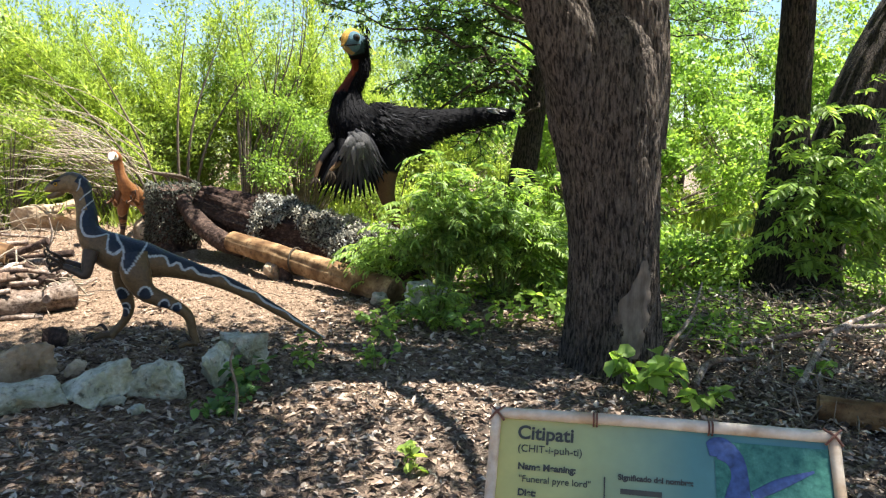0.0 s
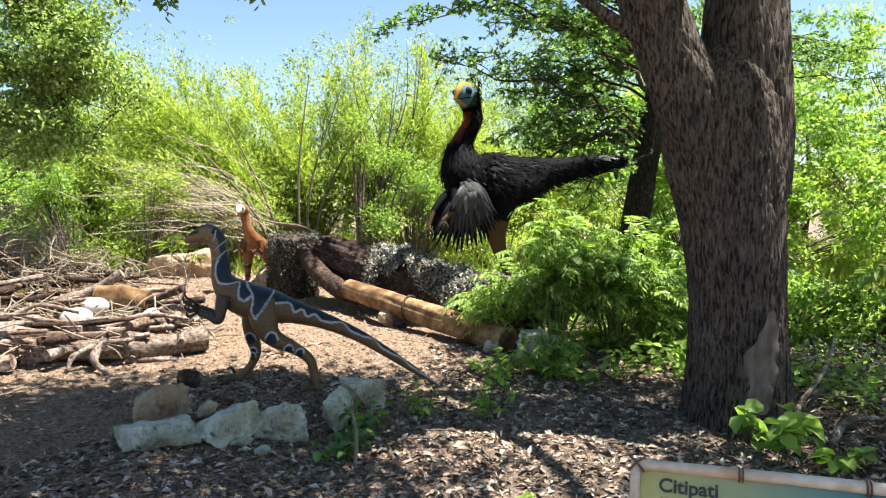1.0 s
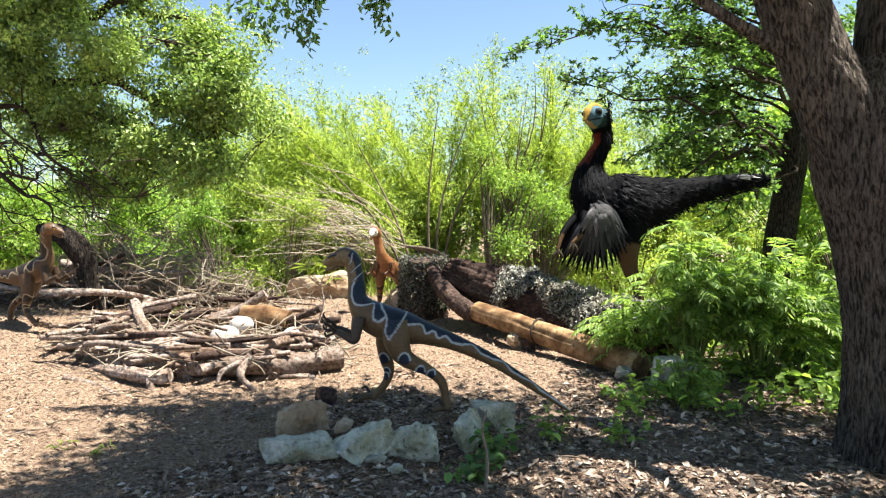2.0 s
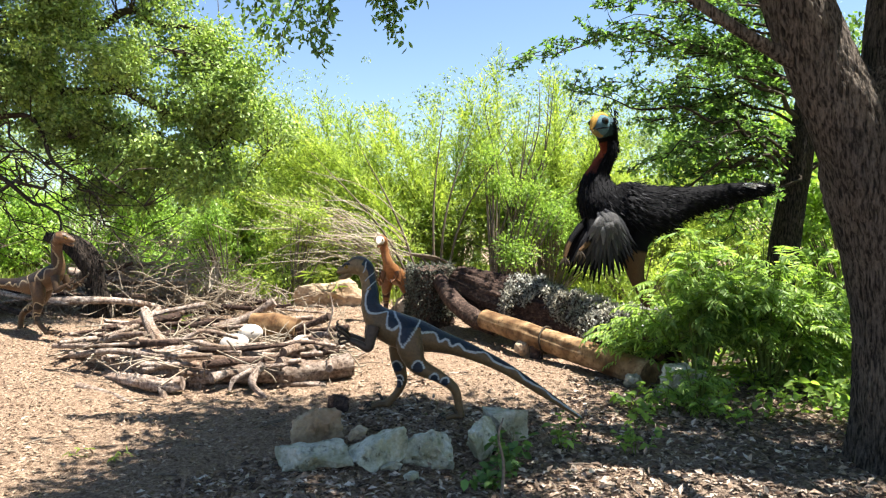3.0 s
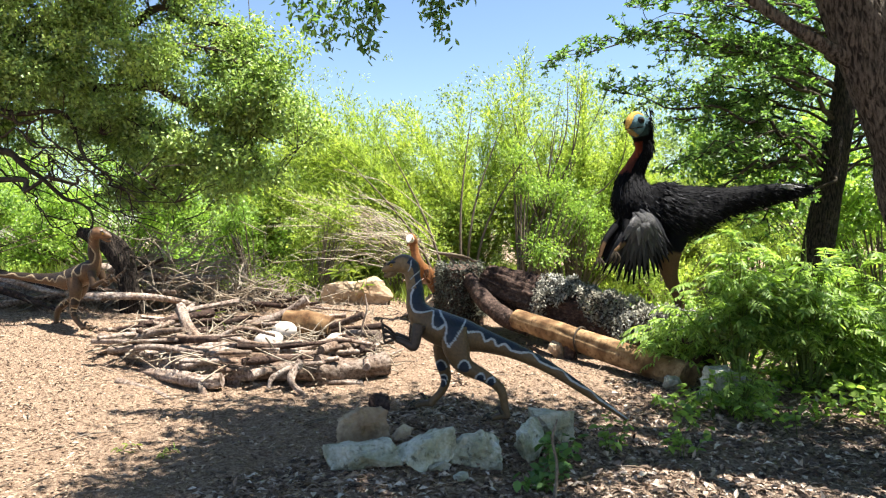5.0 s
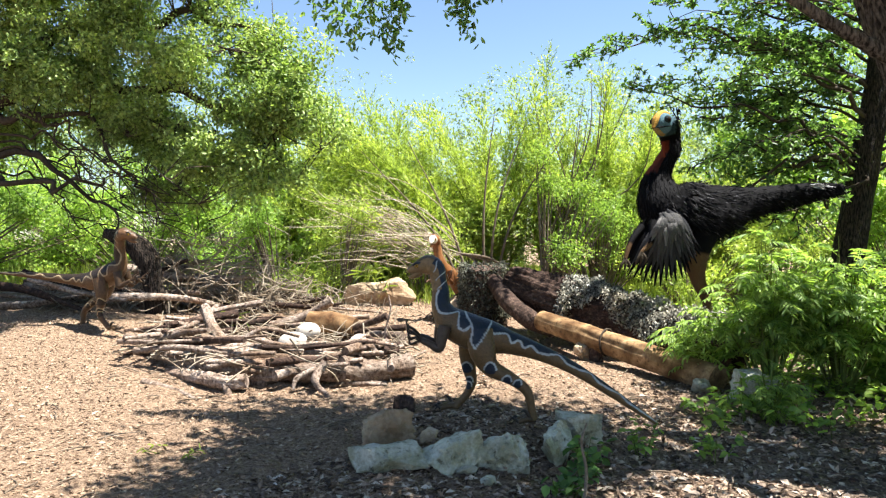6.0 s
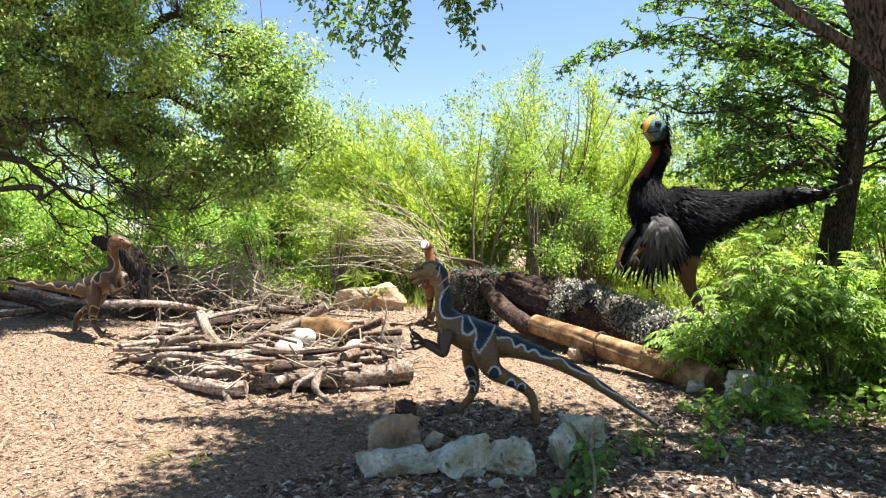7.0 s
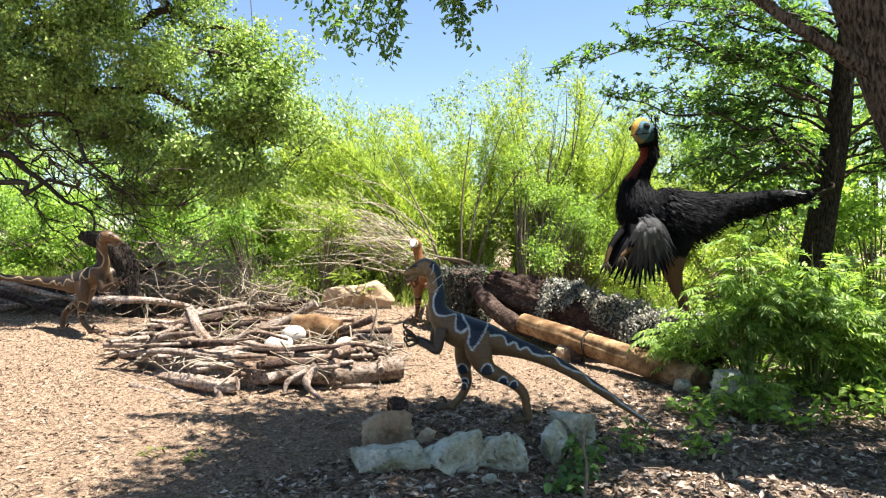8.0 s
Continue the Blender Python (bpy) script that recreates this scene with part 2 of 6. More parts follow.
def blades(p, d, length, width, g, fold=0.12, face=None, spread=0.8, rounded=False):
    """One folded four-cornered blade at each point p along d; face: the way that its upper side tends to look."""
    m = len(p)
    d = unit(d)
    nrm = g.normal(0, 1, (m, 3)) * spread + (np.array([0, 0, 1.0]) if face is None else face)
    s = unit(np.cross(d, nrm))
    nn = np.cross(s, d)
    length, width = np.broadcast_to(length, m)[:, None], np.broadcast_to(width, m)[:, None]
    if rounded:
        # six corners: two halves that meet in the midrib, arched along their length
        a, b, tip = p + d * length * 0.3, p + d * length * 0.7 - nn * length * 0.05, p + d * length - nn * length * 0.16
        w1, w2 = width * g.uniform(0.8, 1.1, (m, 1)), width * g.uniform(0.65, 1.0, (m, 1))
        v = np.stack([p, a + s * w1 / 2 + nn * width * fold, b + s * w2 / 2 + nn * width * fold, tip, b - s * w2 / 2 + nn * width * fold, a - s * w1 / 2 + nn * width * fold], 1)
        k = np.arange(m)[:, None] * 6
        return v.reshape(-1, 3), np.concatenate([k + np.array([0, 1, 2, 3]), k + np.array([0, 3, 4, 5])])
    mid = p + d * length * 0.45
    v = np.stack([p, mid + s * width / 2 + nn * width * fold, p + d * length - nn * length * 0.1, mid - s * width / 2 + nn * width * fold], 1)
    return v.reshape(-1, 3), np.arange(4 * m).reshape(m, 4)


def clumps(blobs, count, per, size, g, hollow=0.5, clump=0.16, aspect=0.5, gaps=0.0, gap_scale=0.8, rounded=False):
    """Leaf places for a crown: clumps inside ellipsoids (x, y, z, rx, ry, rz), more of them towards the skin."""
    b = np.array(blobs, float)
    vol = (b[:, 3] * b[:, 4] * b[:, 5]) ** 0.55
    k = g.choice(len(b), count, p=vol / vol.sum())
    dirs = unit(g.normal(0, 1, (count, 3)))
    rad = hollow + (1.08 - hollow) * g.random(count) ** 0.7
    c = b[k, :3] + dirs * b[k, 3:] * rad[:, None]
    if gaps:
        val = np.array([noise.noise(Vector(q) * gap_scale) for q in c])
        keep = val > np.quantile(val, gaps)
        c, dirs = c[keep], dirs[keep]
    n_each = len(c)
    cs = clump * g.uniform(0.5, 1.5, n_each)
    p = np.repeat(c, per, 0) + g.normal(0, 1, (n_each * per, 3)) * np.repeat(cs, per)[:, None] * np.array([1, 1, 0.7])
    out = np.repeat(dirs, per, 0)
    d = out * 0.6 + g.normal(0, 0.8, p.shape) + np.array([0, 0, -0.25])
    L = size * g.uniform(0.6, 1.35, len(p))
    v, f = blades(p, d, L, L * aspect, g, face=out * 0.4 + np.array([0, 0, 0.9]), rounded=rounded)
    return v, f, c


def fronds(base, way, length, pairs, leaflet, g, droop=0.5, width=0.3):
    """Feather-shaped leaves: a stalk that droops, with pairs of leaflets."""
    m = len(base)
    way = unit(way)
    side = unit(np.cross(way, np.array([0, 0, 1.0]) + g.normal(0, 0.25, (m, 3))))
    length = np.broadcast_to(length, m)
    geo_v, geo_f, b = [], [], 0
    for j in range(pairs + 1):
        s = 0.22 + 0.78 * j / pairs
        c = base + way * (length * s)[:, None]
        c[:, 2] -= droop * length * s ** 2
        tang = way.copy()
        tang[:, 2] -= 2 * droop * s
        tang = unit(tang)
        grow = leaflet * length * (1.15 - 0.55 * abs(s - 0.5))
        for sg in ((-1, 1) if j < pairs else (0,)):
            d = tang * 0.75 + sg * side + g.normal(0, 0.12, (m, 3)) + np.array([0, 0, -0.25])
            v, f = blades(c, d, grow * g.uniform(0.8, 1.2, m), grow * width, g, face=np.array([0, 0, 1.0]), spread=0.3, rounded=True)
            geo_v.append(v), geo_f.append(f + b)
            b += len(v)
    for s0, s1 in ((0, 0.5), (0.5, 1)):
        a = base + way * (length * s0)[:, None]
        e = base + way * (length * s1)[:, None]
        a[:, 2] -= droop * length * s0 ** 2
        e[:, 2] -= droop * length * s1 ** 2
        w = side * 0.0035
        v = np.stack([a - w, a + w, e + w, e - w], 1).reshape(-1, 3)
        geo_v.append(v), geo_f.append(np.arange(4 * m).reshape(m, 4) + b)
        b += len(v)
    return np.concatenate(geo_v), np.concatenate(geo_f)


# ---- ground ----
def height(x, y):
    """The lie of the land: it rises gently to the left and to the back."""
    x, y = np.asarray(x, float), np.asarray(y, float)
    h = -0.2 - 0.05 * np.clip(x, -9, 12) + 0.045 * np.clip(y, 1.0, 14)
    h = h + 0.2 * np.exp(-((x + 5.2) / 1.5) ** 2 - ((y - 8.2) / 1.6) ** 2)
    h = h + 0.12 * np.exp(-((x + 0.4) / 0.8) ** 2 - ((y - 5.5) / 0.38) ** 2)
    h = h + 0.02 * np.sin(1.7 * x + 0.6 * y) * np.sin(1.3 * y - 0.4 * x) + 0.012 * np.sin(4.1 * x + 1.3) * np.sin(3.7 * y)
    return h


def build_ground():
    def axis(lo, hi, step, far):
        near = np.arange(lo, hi, step)
        out = np.geomspace(1, far, 26) - 1
        return np.concatenate([lo - step - out[::-1], near, hi + out])
    xs, ys = axis(-8, 8, 0.08, 500), axis(-1.5, 14, 0.08, 500)
    X, Y = np.meshgrid(xs, ys)
    Z = height(X, Y)
    v = np.stack([X, Y, Z], -1).reshape(-1, 3)
    near = (np.abs(v[:, 0]) < 8.5) & (v[:, 1] < 15) & (v[:, 1] > -2)
    v[near, 2] += [0.03 * noise.noise(Vector(q) * 3.1) + 0.018 * noise.noise(Vector(q) * 8.7) for q in v[near]]
    w = len(xs)
    i = (np.arange(len(ys) - 1)[:, None] * w + np.arange(w - 1)[None]).reshape(-1)
    me = Geo().add(v, np.stack([i, i + 1, i + 1 + w, i + w], -1)).mesh("ground", ground_material())
    tagged(new("ground", me), "tan wood-chip mulch and leaf litter over gently rising soil", "ground", kind="structure")


def ground_material():
    m, n, l, bs = nodes_of("mulch_ground")
    chips = noise_tex(n, l, 38, 10, 0.75)
    r = ramp(n, [(0.35, (0.055, 0.034, 0.022)), (0.45, (0.195, 0.128, 0.086)), (0.57, (0.33, 0.235, 0.16)), (0.74, (0.5, 0.39, 0.29))])
    l.new(chips.outputs[0], r.inputs[0])
    r2 = ramp(n, [(0.33, (0.035, 0.025, 0.018)), (0.47, (0.15, 0.11, 0.082)), (0.68, (0.4, 0.315, 0.245))])
    l.new(chips.outputs[0], r2.inputs[0])
    broad = noise_tex(n, l, 0.55, 6, 0.7)
    tc = n.new("ShaderNodeTexCoord")
    sep = n.new("ShaderNodeSeparateXYZ")
    l.new(tc.outputs["Object"], sep.inputs[0])
    # leaf litter lies round the trees, fresh mulch in the clearing
    ma = n.new("ShaderNodeMath")
    ma.operation, ma.inputs[1].default_value, ma.inputs[2].default_value = "MULTIPLY_ADD", 0.3, 0.5
    l.new(sep.outputs[0], ma.inputs[0])
    mb = n.new("ShaderNodeMath")
    mb.operation, mb.inputs[1].default_value = "MULTIPLY_ADD", -0.2
    l.new(sep.outputs[1], mb.inputs[0])
    l.new(ma.outputs[0], mb.inputs[2])
    mc = n.new("ShaderNodeMath")
    mc.operation, mc.inputs[1].default_value, mc.inputs[2].default_value = "MULTIPLY_ADD", 2.2, -0.15
    l.new(broad.outputs[0], mc.inputs[0])
    md = n.new("ShaderNodeMath")
    md.operation, md.use_clamp = "ADD", True
    l.new(mb.outputs[0], md.inputs[0])
    l.new(mc.outputs[0], md.inputs[1])
    l.new(mix(n, l, md.outputs[0], r.outputs[0], r2.outputs[0]), bs.inputs["Base Color"])
    bs.inputs["Roughness"].default_value = 0.95
    bs.inputs["Specular IOR Level"].default_value = 0.15
    bump(n, l, bs, chips.outputs[0], 1.0, 0.035)
    return m


build_ground()

def gz(x, y, lift=0.0):
    return float(height(x, y)) + lift


def ball(c, r, sides=14, rows=9, turn=0.0):
    """An ellipsoid as quads."""
    a, b = np.linspace(0, 2 * np.pi, sides, endpoint=False), np.linspace(0.02, np.pi - 0.02, rows)
    v = np.stack([np.sin(b)[:, None] * np.cos(a), np.sin(b)[:, None] * np.sin(a), np.cos(b)[:, None] + 0 * a], -1) * np.array(r)
    ca, sa = math.cos(turn), math.sin(turn)
    v = v @ np.array([[ca, sa, 0], [-sa, ca, 0], [0, 0, 1]]) + np.array(c)
    i = np.arange(rows * sides).reshape(rows, sides)
    j = np.roll(i, -1, 1)
    return v.reshape(-1, 3), np.stack([i[1:], j[1:], j[:-1], i[:-1]], -1).reshape(-1, 4)


# ---- trees ----
def ridged(pts, sides, steps, seed, depth=0.05, plates=0.0):
    """A thick trunk whose bark stands out in long crooked ridges; plates: the depth of the furrows between them, in metres."""
    v, f, way, ang = tube(pts, sides, steps, wobble=0.0, cap=False)
    c = np.repeat(curve_points(pts, steps)[:, :3], sides, 0)
    out = v - c
    r = np.linalg.norm(out, axis=1)
    k = np.array([noise.noise(Vector((7 * math.cos(a) * q, 7 * math.sin(a) * q, p[2] * 2.2 + seed))) + 0.9 * (0.35 - abs(noise.noise(Vector((13 * math.cos(a) * q, 13 * math.sin(a) * q, p[2] * 3.0 + 9 + seed))))) for a, q, p in zip(ang, r, v)])
    big = np.array([noise.noise(Vector((1.5 * math.cos(a), 1.5 * math.sin(a), p[2] * 0.9 + seed))) for a, p in zip(ang, v)])
    cut = 0.0
    if plates:
        cut = np.empty(len(v))
        for i, (a, q, p) in enumerate(zip(ang, r, v)):
            w = Vector((30 * q * math.cos(a), 30 * q * math.sin(a), 6.5 * p[2] + seed))
            w += 0.9 * noise.noise_vector(w * 0.45)
            d = noise.voronoi(w)[0]
            cut[i] = min(1.0, 2.4 * (d[1] - d[0])) ** 0.6 - 1.0
        cut = plates * cut / r
    return c + out * (1 + depth * k + 0.07 * big + cut)[:, None], f


def puffs(blobs, each, low, high, g, flat=0.7):
    """Breaks each large blob of a crown into small tufts over its skin, so that light and shade fall between them."""
    rows = []
    for x, y, z, rx, ry, rz in blobs:
        n = max(3, int(each * (rx * ry * rz) ** (2 / 3)))
        d = unit(g.normal(0, 1, (n, 3)))
        rad = g.uniform(0.55, 1.0, n)
        for q, w in zip(d, rad):
            t = g.uniform(low, high)
            rows.append((x + q[0] * rx * w, y + q[1] * ry * w, z + q[2] * rz * w, t, t, t * flat))
    return rows


def leaf_sprays(g, arms, gap, reach, leaf, per=7, rise=0.1):
    """Side twigs along each limb, lying in flat layers, with rosettes of leaves set along them; gives twigs and leaves."""
    wood, base, way = Geo(), [], []
    for arm in arms:
        q = curve_points(arm, 60)[:, :3]
        run = np.r_[0, np.cumsum(np.linalg.norm(np.diff(q, axis=0), axis=1))]
        for s in np.arange(0.22 * run[-1], run[-1], gap):
            i = min(58, int(np.searchsorted(run, s)))
            p, t = q[i], unit(q[i + 1] - q[i])
            side = unit(np.cross(t, np.array([0, 0, 1.0])))
            d = unit(0.5 * t + g.choice([-1, 1]) * g.uniform(0.3, 1.1) * side + np.array([0, 0, rise]) + g.normal(0, 0.28, 3))
            L = reach * g.uniform(0.4, 1.15) * (1.1 - 0.5 * s / run[-1])
            e = p + d * L + np.array([0, 0, -0.12 * L])
            m = (p + e) / 2 + g.normal(0, 0.05, 3)
            w, f, *_ = tube([(*p, 0.008), (*m, 0.006), (*e, 0.002)], 4, 6, cap=False)
            wood.add(w, f)
            for u in np.arange(0.25, 1.02, 0.085 / max(L, 0.1)):
                c = p * (1 - u) ** 2 + 2 * m * u * (1 - u) + e * u ** 2
                base.append(np.repeat((c + g.normal(0, 0.035, 3))[None], per, 0))
                way.append(g.normal(0, 1, (per, 3)) * np.array([1, 1, 0.55]) + 0.5 * d)
    base, way = np.concatenate(base), np.concatenate(way)
    L = leaf * g.uniform(0.6, 1.25, len(base))
    v, f = blades(base, way, L, L * 0.42, g, face=np.array([0, 0, 1.0]), spread=0.6, rounded=True)
    return wood, Geo().add(v, f)


def crooked(rows, g, amount=0.07):
    """The same limb with extra knees in it."""
    q = curve_points(rows, 3 * len(rows) + 1)
    q[1:-1, :3] += g.normal(0, amount, (len(q) - 2, 3))
    return q


def twigs_to(geo, g, centres, roots, r0=0.012, steps=5, reach=2.2):
    """Thin twigs from the nearest limb point to leaf clumps."""
    roots = np.array(roots, float)
    for c in centres:
        k = np.argmin(((roots - c) ** 2).sum(1))
        if np.linalg.norm(roots[k] - c) < reach:
            mid = (roots[k] + c) / 2 + g.normal(0, 0.06, 3)
            v, f, *_ = tube([(*roots[k], r0), (*mid, r0 * 0.7), (*c, r0 * 0.3)], 4, steps, cap=False)
            geo.add(v, f)


def big_tree():
    g = np.random.default_rng(3)
    x, y = 3.12, 5.2
    t = thing("tree", "large rough-barked shade tree forking low, with a bare scar", "tree", (x, y, gz(x, y) - 0.05))
    o = np.array([x, y, gz(x, y) - 0.05])
    geo = Geo()
    geo.add(*ridged([(0, 0, -0.1, 0.5), (0, 0, 0.1, 0.42), (0, 0, 0.5, 0.375), (-0.02, 0, 1.1, 0.36), (-0.08, 0, 1.7, 0.395), (-0.15, 0, 2.15, 0.43), (-0.17, 0, 2.6, 0.36), (-0.17, 0, 2.9, 0.2)], 230, 270, 0, 0.035, 0.016))
    geo.add(*ridged([(-0.2, -0.05, 1.6, 0.26), (-0.38, -0.06, 2.3, 0.28), (-0.66, -0.05, 2.95, 0.24), (-1.0, 0.0, 3.9, 0.2), (-1.4, 0.4, 5.4, 0.13)], 150, 190, 5, 0.035, 0.013))
    geo.add(*ridged([(0.06, 0.05, 1.8, 0.33), (0.06, 0.05, 2.4, 0.34), (0.05, 0.05, 3.1, 0.32), (0.15, 0.2, 4.2, 0.25), (0.2, 0.6, 5.8, 0.15)], 150, 190, 8, 0.035, 0.013))
    part("trunk", geo, BARK, t)
    scar = Geo()
    aa, zz = np.linspace(-0.34, 0.34, 14), np.linspace(0.2, 0.96, 22)
    A, Z = np.meshgrid(aa, zz)
    edge = 1 - ((Z - 0.58) / 0.39) ** 2
    A = A * np.sqrt(np.clip(edge, 0.02, 1)) * (1.15 - 0.6 * (Z - 0.3)) * (1 + 0.2 * np.sin(13 * Z) + 0.12 * np.sin(41 * Z)) - 1.58 - 0.12 * np.sin(5 * Z)
    R = 0.388 + 0.012 * np.cos((A + 1.58) * 5) + 0.004 * np.sin(40 * Z)
    v = np.stack([R * np.cos(A) - 0.02, R * np.sin(A), Z], -1).reshape(-1, 3)
    i = (np.arange(21)[:, None] * 14 + np.arange(13)).reshape(-1)
    scar.add(v, np.stack([i, i + 1, i + 15, i + 14], -1))
    part("bark_scar", scar, SCAR, t, "bare pale grey wood where bark came off")
    # the limb that reaches out over the clearing, and the high crown, unseen and laid out for the shade it casts
    arm = [(-0.6, -0.05, 2.8, 0.065), (-0.95, -0.1, 3.0, 0.05), (-1.35, -0.1, 3.25, 0.04), (-2.0, 0.2, 3.85, 0.03), (-3.0, 0.5, 4.3, 0.02)]
    geo = Geo()
    v, f, *_ = tube(arm, 10, 24, 0.1)
    geo.add(v, f)
    for e in ((-2.4, -0.4, 5.2), (0.5, 0.6, 5.4), (1.8, -1.0, 5.2), (-1.0, 0.4, 5.8), (0.4, -2.2, 5.6), (-2.9, -1.6, 5.0)):
        v, f, *_ = tube([(-0.6, 0.1, 3.6, 0.1), (e[0] * 0.5, e[1] * 0.5, 4.9, 0.07), (*e, 0.02)], 8, 14, 0.1)
        part("limb", Geo().add(v, f), BARK, t)
    part("limb", geo, BARK, t)
    crown = Geo()
    v, f, c = clumps([(-2.3, -0.3, 5.2, 1.3, 1.5, 0.6), (-1.1, 0.3, 5.5, 1.1, 1.1, 0.6), (1.1, 0.9, 5.6, 0.9, 0.8, 0.5), (-1.2, -2.0, 5.5, 1.5, 1.4, 0.7), (2.9, -1.2, 5.5, 1.5, 1.6, 0.8), (-2.6, -1.9, 5.0, 1.1, 1.1, 0.5), (3.0, 0.6, 5.6, 1.2, 1.2, 0.7), (-2.9, 0.3, 5.0, 0.9, 0.9, 0.4), (4.4, -1.8, 5.6, 1.4, 1.8, 0.8), (-0.2, -4.1, 6.0, 1.7, 1.5, 0.6), (6.0, -2.4, 6.0, 2.2, 2.0, 0.8), (3.0, -3.6, 6.2, 2.0, 1.6, 0.7), (0.8, -1.6, 5.6, 0.8, 0.8, 0.4)], 6000, 12, 0.13, g, 0.1, 0.24, gaps=0.29, gap_scale=0.75)
    crown.add(v, f)
    # denser unseen clumps, added overhead to shade the mound and its rocks
    over = [(-2.75, -0.55, 5.6, 0.85, 0.8, 0.3), (-2.2, 0.25, 5.6, 0.8, 0.7, 0.3), (-1.5, 0.8, 5.7, 0.8, 0.5, 0.3), (-2.8, -1.5, 5.7, 0.9, 0.9, 0.3), (-1.5, -0.5, 5.7, 1.0, 0.9, 0.3), (-0.9, 0.5, 5.8, 0.6, 0.5, 0.3)]
    v, f, c = clumps(over, 1550, 13, 0.11, g, 0.0, 0.16, gaps=0.3, gap_scale=1.7)
    crown.add(v, f)
    part("crown", crown, TREE_LEAF, t, kind="stuff")


def hanging_sprays():
    """Leafy oak twigs that hang from the crown above."""
    g = np.random.default_rng(5)
    t = thing("oak_branch", "dark oak twigs with lobed leaves hanging against the sky", "branch", (-1.24, 5.7, 3.66))
    wood, leaf = Geo(), Geo()
    ends = [(-0.62, 0, -0.12), (-0.5, 0.05, -0.3), (-0.36, 0, -0.42), (-0.24, -0.05, -0.56), (-0.1, 0, -0.36), (0.02, 0.02, -0.5), (0.1, 0, -0.62), (0.14, 0.03, -0.3), (0.6, 0, -0.38), (0.68, 0.05, -0.46), (0.84, 0, -0.2)]
    for k, e in enumerate(ends):
        e = np.array(e)
        s = np.array([0.05 + 0.5 * e[0], 0.1, 0.35])
        m = (s + e) / 2 + np.array([0.08, 0, 0.02])
        v, f, *_ = tube([(*s, 0.009), (*m, 0.006), (*e, 0.002)], 5, 8, cap=False)
        wood.add(v, f)
        n = 85
        u = g.uniform(0.62, 1.03, n)[:, None]
        p = s * (1 - u) ** 2 + 2 * m * u * (1 - u) + e * u ** 2 + g.normal(0, 0.045, (n, 3))
        d = g.normal(0, 0.9, (n, 3)) + np.array([0, 0, -0.45])
        L = g.uniform(0.04, 0.078, n)
        v, f = blades(p, d, L, L * 0.48, g, spread=1.2, rounded=True)
        leaf.add(v, f)
    v, f, *_ = tube([(1.9, -0.2, 1.6, 0.03), (0.9, 0.05, 0.75, 0.02), (0.2, 0.1, 0.4, 0.012), (-0.7, 0.05, 0.25, 0.006)], 6, 14)
    wood.add(v, f)
    part("twig_tangle", wood, TWIG_DARK, t, kind="stuff")
    part("foliage", leaf, TREE_LEAF, t, kind="stuff")


